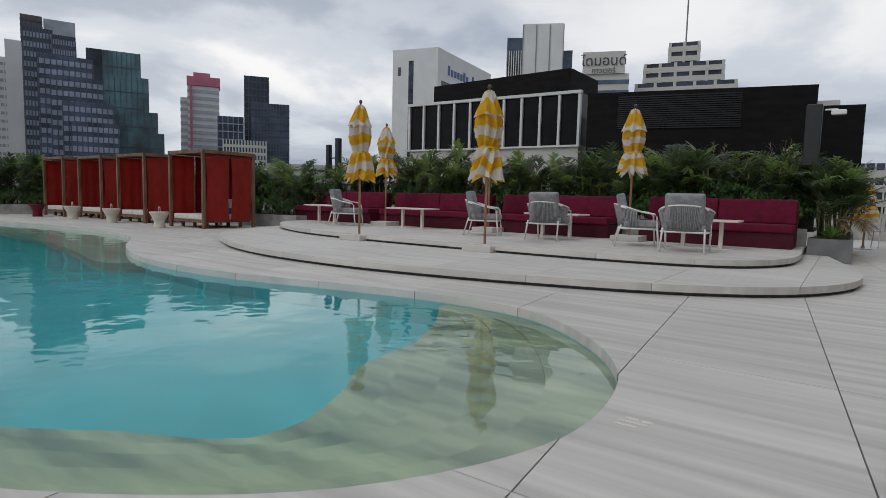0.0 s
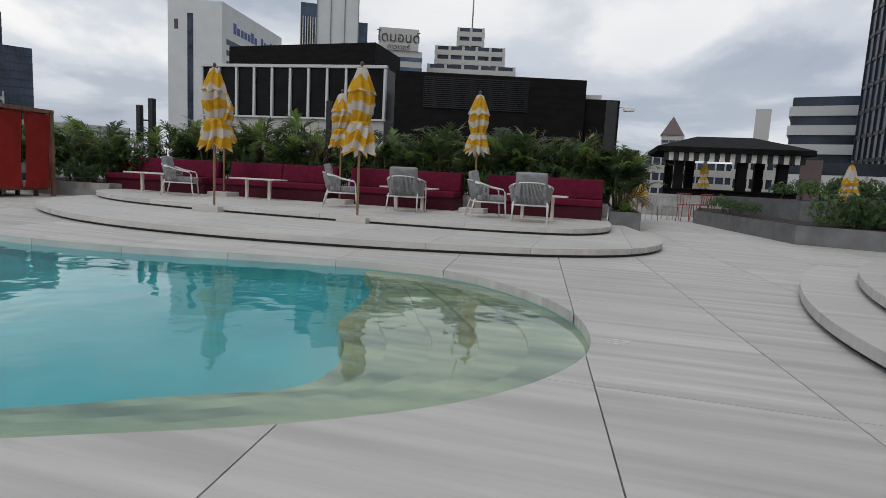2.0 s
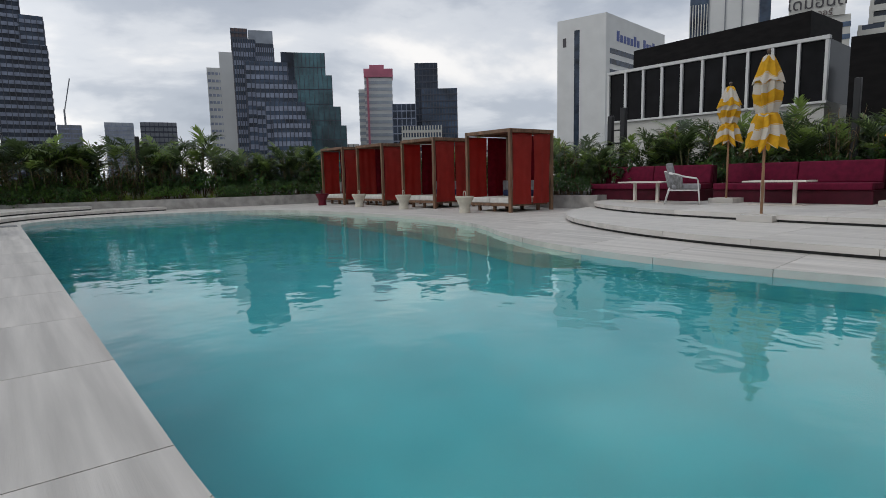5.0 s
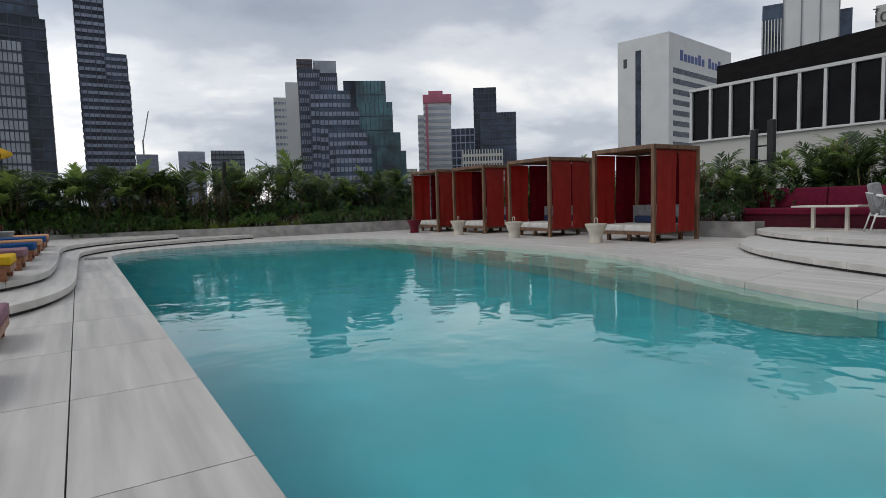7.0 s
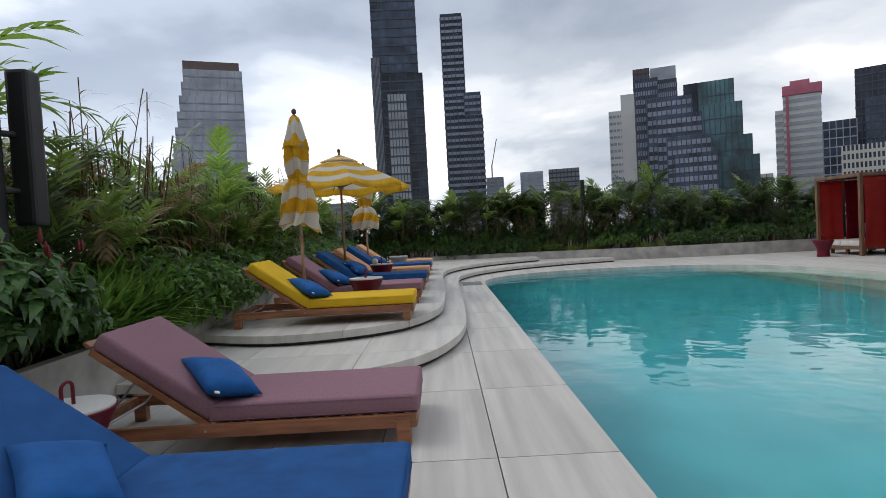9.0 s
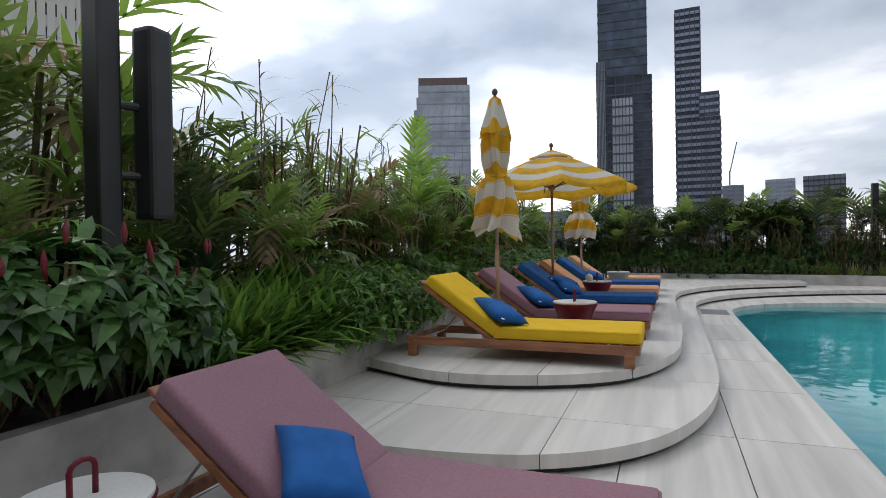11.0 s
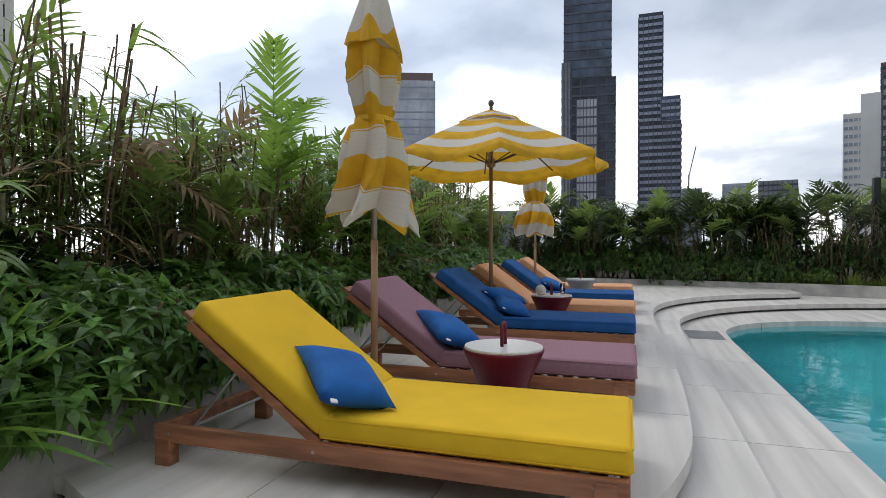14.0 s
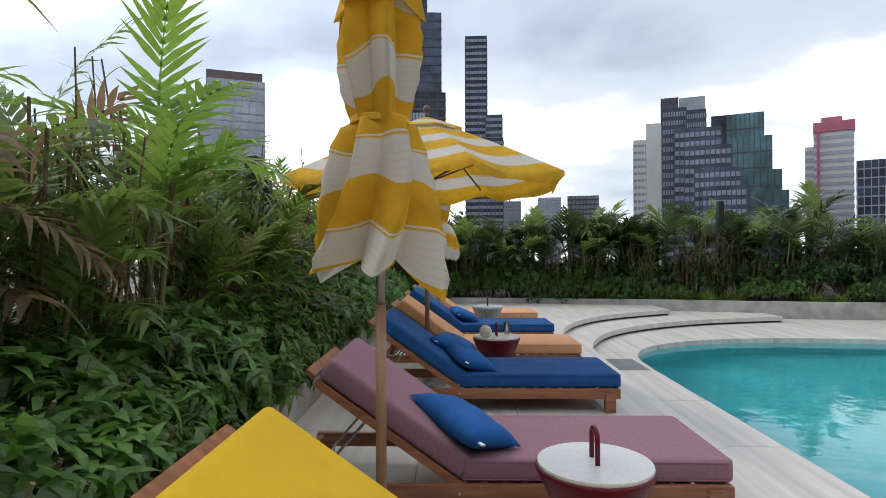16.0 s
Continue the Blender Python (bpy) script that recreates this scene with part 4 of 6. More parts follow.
# ---------------------------------------------------------------- cabanas
def curtain(x0, x1, z0, z1, seed, axis="x", at=0.0, billow=0.05):
    rnd = random.Random(seed)
    bm = bmesh.new()
    nu, nv = 22, 12
    ph, fr = rnd.random() * 6, rnd.uniform(5, 8)
    grid_v = []
    for j in range(nv + 1):
        s = j / nv
        row = []
        for i in range(nu + 1):
            u = i / nu
            taper = 1 - 0.10 * math.sin(s * math.pi) * (0.5 + 0.5 * math.sin(ph))
            uu = (u - 0.5) * taper + 0.5 + 0.04 * math.sin(s * 3 + ph) * s
            d = 0.018 * math.sin(u * fr * 2 + ph) * (0.4 + s) + billow * math.sin(u * math.pi) * math.sin(s * math.pi * 0.9) * math.sin(ph * 2)
            p = x0 + (x1 - x0) * uu
            z = z1 + (z0 - z1) * s
            row.append(bm.verts.new((p, at + d, z) if axis == "x" else (at + d, p, z)))
        grid_v.append(row)
    for a, b in zip(grid_v, grid_v[1:]):
        for i in range(nu):
            bm.faces.new((a[i], a[i + 1], b[i + 1], b[i])).smooth = True
    bmesh.ops.solidify(bm, geom=list(bm.faces), thickness=0.006)
    return bm


def cabana(x, y, seed, w=1.80, d=1.70, h=2.30):
    """Front right post at (0, 0); the open front looks towards -y."""
    t = thing("cabana", "timber cabana with red curtains and a white daybed by the pool", "cabana", (x, y, 0), rz=0, group="cabanas")
    for px, py in ((0, 0), (-w, 0), (0, d), (-w, d)):
        bm = bmesh.new()
        box(bm, (px - 0.045, py - 0.045, 0), (px + 0.045, py + 0.045, h - 0.08), 0.008)
        part("post", bm, TIMBER, t)
    for lo, hi in (((-w - 0.05, -0.05, h - 0.08), (0.05, 0.045, h + 0.02)), ((-w - 0.05, d - 0.045, h - 0.08), (0.05, d + 0.05, h + 0.02)),
                   ((-w - 0.05, 0.047, h - 0.08), (-w + 0.045, d - 0.047, h + 0.02)), ((-0.045, 0.047, h - 0.08), (0.05, d - 0.047, h + 0.02))):
        bm = bmesh.new()
        box(bm, lo, hi, 0.008)
        part("beam", bm, TIMBER, t)
    bm = bmesh.new()
    box(bm, (-w + 0.046, 0.048, h - 0.035), (-0.048, d - 0.048, h - 0.005), 0.004)
    part("roof_panel", bm, TIMBER, t)
    for i, (a, b) in enumerate(((0.06, 0.86), (0.90, d - 0.05))):
        part("curtain", curtain(a, b, 0.22, h - 0.10, seed * 7 + i, "y", 0.012, 0.03), RED_CLOTH, t, "red side curtain coloured bright as if sun-lit")
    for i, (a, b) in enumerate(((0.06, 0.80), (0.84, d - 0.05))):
        part("curtain", curtain(a, b, 0.22, h - 0.10, seed * 7 + 2 + i, "y", -w - 0.012, 0.03), RED_CLOTH if i == 0 else RED_CLOTH_SHADED, t, "red side curtain")
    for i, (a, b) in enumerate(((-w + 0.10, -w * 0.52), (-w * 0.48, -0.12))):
        part("curtain", curtain(a, b, 0.30, h - 0.10, seed * 7 + 4 + i, "x", d - 0.065, 0.02), RED_CLOTH_SHADED, t, "red back curtain coloured dark for the shaded inside")
    bm = bmesh.new()
    box(bm, (-w + 0.10, 0.02, 0.17), (-0.06, d - 0.10, 0.25), 0.008)
    part("bed_frame", bm, TIMBER, t)
    for px in (-w + 0.25, -0.25, -w / 2):
        for py in (0.25, d - 0.3):
            bm = bmesh.new()
            box(bm, (px - 0.04, py - 0.04, 0), (px + 0.04, py + 0.04, 0.17))
            part("bed_leg", bm, TIMBER, t)
    for a, b in ((-w + 0.11, -w / 2 - 0.005), (-w / 2 + 0.005, -0.07)):
        part("mattress", cushion_box((a, 0.03, 0.252), (b, d - 0.40, 0.41), 0.03), WHITE_CUSHION, t, smooth=True)
    part("back_cushion", cushion_box((-w + 0.14, d - 0.39, 0.255), (-0.10, d - 0.17, 0.88), 0.04), GREY_CUSHION, t, smooth=True)
    bm = bmesh.new()
    rod(bm, (-w + 0.35, d - 0.50, 0.50), (-0.25, d - 0.50, 0.50), 0.10, 18)
    bmesh.ops.bevel(bm, geom=[e for e in bm.edges if len(e.link_faces) == 2 and e.calc_face_angle() > 1], offset=0.025, segments=2, affect="EDGES")
    part("bolster", bm, NAVY, t, smooth=True)


for i, (x, y) in enumerate(((-15.12, 11.46), (-18.72, 11.56), (-21.92, 11.60), (-24.42, 11.32))):
    cabana(x, y, i + 1)


# ---------------------------------------------------------------- sofas, low tables and armchairs
def sofa(x0, x1, y=14.45, z=UP):
    t = thing("sofa", "long magenta upholstered outdoor sofa on the travertine platform", "sofa", ((x0 + x1) / 2, y, z), group="sofas")
    w = (x1 - x0) / 2
    bm = bmesh.new()
    box(bm, (-w, 0.06, 0), (w, 1.05, 0.30), 0.012)
    part("base", bm, SOFA_BASE, t)
    part("seat_cushion", cushion_box((-w + 0.004, 0.0, 0.302), (w - 0.004, 0.80, 0.46), 0.035), SOFA_RED, t, smooth=True)
    n = max(2, round((x1 - x0) / 1.7))
    for i in range(n):
        a, b = -w + i * 2 * w / n + 0.006, -w + (i + 1) * 2 * w / n - 0.006
        tilt = Matrix.Translation((0, 0.66, 0.40)) @ Matrix.Rotation(radians(-9), 4, "X")
        part("back_cushion", cushion_box((a, 0.0, 0.06), (b, 0.17, 0.56), 0.04, tilt), SOFA_RED, t, smooth=True)
    bm = bmesh.new()
    box(bm, (-w, 0.90, 0.302), (w, 1.05, 0.93), 0.02)
    part("back_panel", bm, SOFA_BASE, t)


for a, b in ((-14.7, -11.35), (-10.95, -7.60), (-7.20, -4.10), (-3.42, -0.55)):
    sofa(a, b)


def low_table(x, y, z=UP, w=1.30):
    t = thing("low_table", "cream rectangular table on two posts before a sofa", "table", (x, y, z), group="sofa tables")
    bm = bmesh.new()
    box(bm, (-w / 2, -0.33, 0.50), (w / 2, 0.33, 0.535), 0.01)
    part("tabletop", bm, TABLE_WHITE, t)
    for s in (-1, 1):
        bm = bmesh.new()
        box(bm, (s * 0.33 - 0.035, -0.035, 0.012), (s * 0.33 + 0.035, 0.035, 0.499), 0.006)
        part("post", bm, TABLE_WHITE, t)
    bm = bmesh.new()
    box(bm, (-0.55, -0.22, 0), (0.55, 0.22, 0.0115), 0.004)
    part("foot_plate", bm, TABLE_WHITE, t)


for x, y in ((-12.35, 13.72), (-9.15, 13.80), (-5.05, 13.85), (-1.95, 13.55)):
    low_table(x, y)


def armchair(at, rz):
    """Faces +y."""
    t = thing("armchair", "white metal armchair with a grey rope back and cushions", "armchair", at, rz, group="armchairs")
    for s in (-1, 1):
        bm = bmesh.new()
        tube(bm, [(s * 0.36, 0.36, 0), (s * 0.37, 0.33, 0.30), (s * 0.37, 0.31, 0.56), (s * 0.375, 0.27, 0.61), (s * 0.375, 0.15, 0.63), (s * 0.37, -0.12, 0.68), (s * 0.34, -0.33, 0.74)], 0.017)
        part("arm_and_front_leg", bm, WHITE_METAL, t, smooth=True)
        bm = bmesh.new()
        tube(bm, [(s * 0.35, -0.42, 0), (s * 0.33, -0.33, 0.34), (s * 0.33, -0.30, 0.40)], 0.017)
        part("rear_leg", bm, WHITE_METAL, t, smooth=True)
    bm = bmesh.new()
    tube(bm, [(0.36, 0.32, 0.33), (0.36, -0.31, 0.34), (-0.36, -0.31, 0.34), (-0.36, 0.32, 0.33), (0.36, 0.32, 0.33)], 0.015)
    part("seat_frame", bm, WHITE_METAL, t, smooth=True)

    def shell(a, v):
        r = 0.37 + 0.05 * v
        return (r * math.sin(a) * (1.0 + 0.06 * v), -r * math.cos(a) * (1.0 + 0.12 * v) + 0.03, 0.37 + 0.42 * v - 0.13 * v * (abs(a) / 1.5) ** 2)
    bm = bmesh.new()
    tube(bm, [shell(-1.45 + 2.9 * i / 20, 1) for i in range(21)], 0.014, 6)
    part("back_rail", bm, WHITE_METAL, t, smooth=True)
    bm = bmesh.new()
    n = 44
    for i in range(n):
        a = -1.4 + 2.8 * i / (n - 1)
        tube(bm, [shell(a, v) for v in (0, 0.33, 0.66, 1)], 0.0115, 5)
    part("rope_back", bm, ROPE, t, smooth=True)
    part("seat_cushion", cushion_box((-0.335, -0.25, 0.352), (0.335, 0.37, 0.48), 0.04), GREY_CUSHION, t, smooth=True)
    tilt = Matrix.Translation((0, -0.30, 0.475)) @ Matrix.Rotation(radians(13), 4, "X")
    part("back_pillow", cushion_box((-0.31, 0.0, 0.01), (0.31, 0.15, 0.50), 0.05, tilt), GREY_CUSHION, t, smooth=True)


for x, y, rz in ((-11.05, 13.25, -62), (-6.45, 13.05, -66), (-4.82, 12.95, 4), (-2.98, 12.95, -70), (-1.98, 12.35, 6)):
    armchair((x, y, UP), rz)


# ---------------------------------------------------------------- plants
def leaf(vs, fs, base, d, up, length, width, droop=0.25, folds=2):
    """A pointed leaf of a few faces, bent downwards along its length."""
    side = d.cross(up)
    if side.length < 1e-4:
        side = Vector((1, 0, 0))
    side.normalize()
    k = len(vs)
    n = folds + 1
    for i in range(n + 1):
        s = i / n
        c = base + d * (length * s) + up * (-droop * length * s * s)
        w = width * (0.35 + 0.65 * math.sin(min(1, s * 1.25 + 0.18) * math.pi * 0.8)) * (1 - s ** 3)
        if i == n:
            vs.append(tuple(c))
        else:
            vs.append(tuple(c - side * w + up * (0.25 * w)))
            vs.append(tuple(c + side * w + up * (0.25 * w)))
    for i in range(n - 1):
        a = k + 2 * i
        fs.append((a, a + 1, a + 3, a + 2))
    a = k + 2 * (n - 1)
    fs.append((a, a + 1, a + 2))


def leaf_mesh(name, vs, fs, mats, index=None):
    me = bpy.data.meshes.new(name)
    me.from_pydata(vs, [], fs)
    for m in mats:
        me.materials.append(m)
    if index:
        me.polygons.foreach_set("material_index", index)
    return me


def frond(vs, fs, idx, base, az, lift, length, rnd, mat_i, dense=13, leaf_len=0.35, leaf_w=0.027):
    """A feathered palm leaf: a bent rib with two rows of leaflets."""
    d = Vector((math.cos(az) * math.cos(lift), math.sin(az) * math.cos(lift), math.sin(lift)))
    p, step = Vector(base), length / dense
    bend = rnd.uniform(0.03, 0.075) * 17 / dense
    for i in range(dense):
        s = i / (dense - 1)
        q = p + d * step
        side = d.cross(Vector((0, 0, 1))).normalized()
        upv = side.cross(d).normalized()
        k = len(vs)
        r = 0.008 * (1 - s) + 0.002
        vs.extend([tuple(p - side * r), tuple(p + side * r), tuple(q + side * r), tuple(q - side * r)])
        fs.append((k, k + 1, k + 2, k + 3)); idx.append(mat_i)
        if s > 0.16:
            ll = leaf_len * (0.55 + 0.6 * math.sin((s * 0.85 + 0.12) * math.pi)) * rnd.uniform(0.85, 1.1)
            for sg in (-1, 1):
                if rnd.random() < 0.12:
                    continue
                ld = (side * sg * (1 - 0.35 * s) + d * (0.55 + 0.7 * s) + upv * rnd.uniform(0.15, 0.35)).normalized()
                n0 = len(fs)
                leaf(vs, fs, p, ld, upv, ll, leaf_w, rnd.uniform(0.1, 0.55), 2)
                idx.extend([mat_i] * (len(fs) - n0))
        p = q
        h = Vector((d.x, d.y, 0))
        ang = math.atan2(d.z, h.length) - bend * (0.5 + s * 1.4)
        h.normalize()
        d = h * math.cos(ang) + Vector((0, 0, math.sin(ang)))


def palm_variant(seed, mats, height, fronds, dry=0.1, fl=(0.8, 1.25), stems=5):
    rnd = random.Random(seed)
    t = thing("palm", "", "plant")
    bm = bmesh.new()
    tops = []
    for i in range(stems):
        a, lean = rnd.random() * math.tau, rnd.uniform(0.05, 0.24)
        b0 = Vector((math.cos(a) * 0.14, math.sin(a) * 0.14, -0.04))
        hh = height * rnd.uniform(0.38, 0.72)
        mid = b0 + Vector((math.cos(a) * lean * 0.4, math.sin(a) * lean * 0.4, hh * 0.5))
        top = b0 + Vector((math.cos(a) * lean * 1.2, math.sin(a) * lean * 1.2, hh))
        tube(bm, [b0, mid, top], 0.019, 6)
        tops.append(top)
    part("stem", bm, BRANCH, t, smooth=True)
    vs, fs, idx = [], [], []
    for i in range(fronds):
        top = tops[i % stems]
        is_dry = rnd.random() < dry
        lift = rnd.uniform(0.45, 1.45) if not is_dry else rnd.uniform(-0.4, 0.9)
        frond(vs, fs, idx, top - Vector((0, 0, rnd.uniform(0, 0.35))), rnd.random() * math.tau, lift, rnd.uniform(*fl), rnd, 1 if is_dry else (2 if rnd.random() < 0.22 else 0))
    o = new("fronds", leaf_mesh("fronds", vs, fs, [mats[0], DRY, mats[1]], idx))
    o.parent = t
    return t


def shrub_variant(seed, mats, h, r, count, ll, lw, flowers=None, low=-0.15):
    rnd = random.Random(seed)
    t = thing("shrub", "", "plant")
    bm = bmesh.new()
    for i in range(6):
        a = rnd.random() * math.tau
        tube(bm, [(0, 0, -0.03), (math.cos(a) * r * 0.4, math.sin(a) * r * 0.4, h * 0.45), (math.cos(a) * r * 0.7, math.sin(a) * r * 0.7, h * 0.8)], 0.008, 5)
    part("branch", bm, BARK, t)
    vs, fs, idx = [], [], []
    tips = count // 7
    for i in range(tips):
        a, e = rnd.random() * math.tau, math.acos(rnd.uniform(low, 1))
        rr = rnd.uniform(0.45, 1.0) ** 0.6 * 1.06
        c = Vector((math.cos(a) * math.sin(e) * r * rr, math.sin(a) * math.sin(e) * r * rr, h * 0.42 + math.cos(e) * h * 0.55 * rr))
        out = Vector((math.cos(a) * math.sin(e), math.sin(a) * math.sin(e), 0.5 * math.cos(e) + 0.35)).normalized()
        mi = 1 if rnd.random() < 0.16 else 0
        turn = rnd.random() * 6
        sidev = out.orthogonal().normalized()
        other = out.cross(sidev)
        for j in range(7):
            b = turn + j * math.tau / 7 + rnd.uniform(-0.2, 0.2)
            d = (out * rnd.uniform(0.0, 1.1) + sidev * math.cos(b) + other * math.sin(b)).normalized()
            n0 = len(fs)
            leaf(vs, fs, c - out * (0.35 * ll * rnd.random()), d, (out * 0.5 + Vector((0, 0, 0.9)) - d * d.z * 0.9).normalized(), ll * rnd.uniform(0.55, 1.2), lw * rnd.uniform(0.8, 1.2), rnd.uniform(0.2, 0.9), 2)
            idx.extend([mi] * (len(fs) - n0))
    o = new("foliage", leaf_mesh("foliage", vs, fs, mats, idx))
    o.parent = t
    if flowers:
        for i in range(7):
            a, q = rnd.random() * math.tau, rnd.uniform(0.3, 0.95)
            bm = bmesh.new()
            z = h * rnd.uniform(0.70, 0.98)
            lathe(bm, [(0.005, z - 0.035), (0.011, z - 0.018), (0.013, z + 0.008), (0.008, z + 0.032), (0.002, z + 0.050)], 8, (math.cos(a) * r * q, math.sin(a) * r * q))
            part("flower", bm, flowers, t)
    return t


def tuft_variant(seed, mats, count, ll, lw):
    """Long strap leaves from one base."""
    rnd = random.Random(seed)
    t = thing("tuft", "", "plant")
    vs, fs, idx = [], [], []
    for i in range(count):
        a, e = rnd.random() * math.tau, rnd.uniform(0.50, 1.42)
        d = Vector((math.cos(a) * math.cos(e), math.sin(a) * math.cos(e), math.sin(e)))
        up = d.cross(Vector((0, 0, 1)).cross(d)).normalized() if abs(d.z) < 0.99 else Vector((1, 0, 0))
        base = Vector((rnd.uniform(-0.1, 0.1), rnd.uniform(-0.1, 0.1), -0.02))
        n0 = len(fs)
        leaf(vs, fs, base, d, -up if up.z < 0 else up, ll * rnd.uniform(0.6, 1.15), lw * rnd.uniform(0.7, 1.2), rnd.uniform(0.2, 0.65), 4)
        idx.extend([1 if rnd.random() < 0.3 else 0] * (len(fs) - n0))
    o = new("leaves", leaf_mesh("leaves", vs, fs, mats, idx))
    o.parent = t
    return t


def cane_variant(seed, mats, height, stems, per):
    """Upright canes with narrow leaves along their upper part."""
    rnd = random.Random(seed)
    t = thing("cane", "", "plant")
    bm = bmesh.new()
    vs, fs, idx = [], [], []
    for i in range(stems):
        a, lean = rnd.random() * math.tau, rnd.uniform(0.03, 0.22)
        hh = height * rnd.uniform(0.6, 1.0)
        b0 = Vector((rnd.uniform(-0.25, 0.25), rnd.uniform(-0.25, 0.25), -0.04))
        top = b0 + Vector((math.cos(a) * lean * hh, math.sin(a) * lean * hh, hh))
        tube(bm, [b0, (b0 + top) / 2 + Vector((0.03, 0, 0)), top], 0.010, 5)
        dryish = rnd.random() < 0.3
        for j in range(per):
            s = rnd.uniform(0.25, 1.0)
            p = b0 + (top - b0) * s
            b, e = rnd.random() * math.tau, rnd.uniform(-0.5, 0.9) if not dryish else rnd.uniform(-0.9, 0.7)
            d = Vector((math.cos(b) * math.cos(e), math.sin(b) * math.cos(e), math.sin(e)))
            up = Vector((-math.cos(b) * math.sin(e), -math.sin(b) * math.sin(e), math.cos(e)))
            n0 = len(fs)
            leaf(vs, fs, p, d, up, rnd.uniform(0.22, 0.46), rnd.uniform(0.011, 0.020), rnd.uniform(0.2, 0.7), 3)
            idx.extend([2 if dryish and rnd.random() < 0.7 else rnd.choice((0, 0, 1))] * (len(fs) - n0))
    for i in range(7):
        a, lean = rnd.random() * math.tau, rnd.uniform(0.02, 0.25)
        hh = height * rnd.uniform(0.85, 1.16)
        b0 = Vector((rnd.uniform(-0.3, 0.3), rnd.uniform(-0.3, 0.3), -0.04))
        top = b0 + Vector((math.cos(a) * lean * hh, math.sin(a) * lean * hh, hh))
        tube(bm, [b0, (b0 + top) / 2 + Vector((0.04, -0.02, 0)), top], 0.006, 5)
        for j in range(8):
            p = b0 + (top - b0) * rnd.uniform(0.7, 1.0)
            b, e = rnd.random() * math.tau, rnd.uniform(0.3, 1.3)
            d = Vector((math.cos(b) * math.cos(e), math.sin(b) * math.cos(e), math.sin(e)))
            n0 = len(fs)
            leaf(vs, fs, p, d, Vector((-math.cos(b) * math.sin(e), -math.sin(b) * math.sin(e), math.cos(e))), rnd.uniform(0.14, 0.34), rnd.uniform(0.004, 0.010), rnd.uniform(0.3, 1.0), 3)
            idx.extend([rnd.choice((0, 2, 2))] * (len(fs) - n0))
    part("stem", bm, BARK, t)
    o = new("leaves", leaf_mesh("leaves", vs, fs, [mats[0], mats[1], DRY], idx))
    o.parent = t
    return t


CANES = [cane_variant(41, (PALM, PALM_FRESH), 2.35, 13, 26), cane_variant(42, (PALM, PALM_FRESH), 2.1, 11, 28), cane_variant(43, (PALM_SHADED, PALM), 1.9, 14, 24)]
PALMS = [palm_variant(11, (PALM, PALM_FRESH), 2.5, 18, 0.15), palm_variant(12, (PALM_SHADED, PALM), 2.2, 17, 0.03), palm_variant(13, (PALM, PALM_FRESH), 2.7, 16, 0.25, (0.9, 1.35)),
         palm_variant(14, (PALM_SHADED, PALM), 2.4, 17, 0.07), palm_variant(15, (PALM_SHADED, PALM), 1.9, 17, 0.03), palm_variant(16, (PALM, PALM_FRESH), 2.7, 16, 0.6, (0.8, 1.2))]
PALM_LABELS = ["green areca palm growing in the planter", "areca palm with leaves coloured darker for shade in the planter", "tall green areca palm growing in the planter",
               "areca palm with shade-dark leaf colour and some dry fronds in the planter", "low green palm growing in the planter", "half dry brown areca palm in the planter"]
SHRUBS = [shrub_variant(21, (SHRUB, SHRUB_LIGHT), 0.75, 0.48, 1000, 0.072, 0.017), shrub_variant(22, (SHRUB, SHRUB), 0.62, 0.42, 900, 0.070, 0.017),
          shrub_variant(23, (SHRUB_LIGHT, SHRUB), 0.66, 0.44, 900, 0.072, 0.017), shrub_variant(24, (BROAD, SHRUB), 0.85, 0.5, 600, 0.135, 0.036, FLOWER),
          shrub_variant(25, (SHRUB, SHRUB_LIGHT), 0.72, 0.52, 1500, 0.078, 0.015, None, -0.85)]
HEDGE = [shrub_variant(51, (GLOSSY, SHRUB_LIGHT), 0.76, 0.50, 640, 0.150, 0.029, None, -0.6), shrub_variant(52, (GLOSSY, SHRUB), 0.84, 0.46, 600, 0.160, 0.031, None, -0.5),
         shrub_variant(53, (GLOSSY, SHRUB_LIGHT), 0.74, 0.46, 600, 0.140, 0.028, None, -0.5)]
HEDGE_LABELS = ["dense shrub with glossy pointed green leaves in the planter", "bushy glossy green shrub in the planter behind the loungers", "fresh green glossy shrub in the planter behind the loungers"]
SHRUB_LABELS = ["dense dark green shrub with glossy leaves in the planter", "low dark green shrub in the planter", "fresh light green shrub in the planter", "broad-leaved shrub with red flower spikes in the planter", "spreading green shrub spilling over the planter wall"]
TUFTS = [tuft_variant(31, (STRAP, PALM_FRESH), 95, 0.58, 0.034), tuft_variant(32, (GRASSY, PALM_FRESH), 90, 0.42, 0.010)]
CANE_LABELS = ["tall dark cane plant with some dry leaves in the planter", "fresh green cane plant in the planter", "bushy cane plant in the planter"]
TUFT_LABELS = ["tuft of long strap leaves hanging over the planter", "tuft of yellowish striped grass in the planter"]
for group_, labels, nm in ((PALMS, PALM_LABELS, "palm"), (SHRUBS, SHRUB_LABELS, "shrub"), (HEDGE, HEDGE_LABELS, "hedge_shrub"), (TUFTS, TUFT_LABELS, "grass_tuft"), (CANES, CANE_LABELS, "cane_plant")):
    for o, lab in zip(group_, labels):
        o.name = nm
        tagged(o, lab, "palm" if nm == "palm" else "shrub" if nm in ("shrub", "hedge_shrub") else "plant" if nm == "cane_plant" else "grass", group="planter " + nm + "s")
used = {}
prng = random.Random(77)


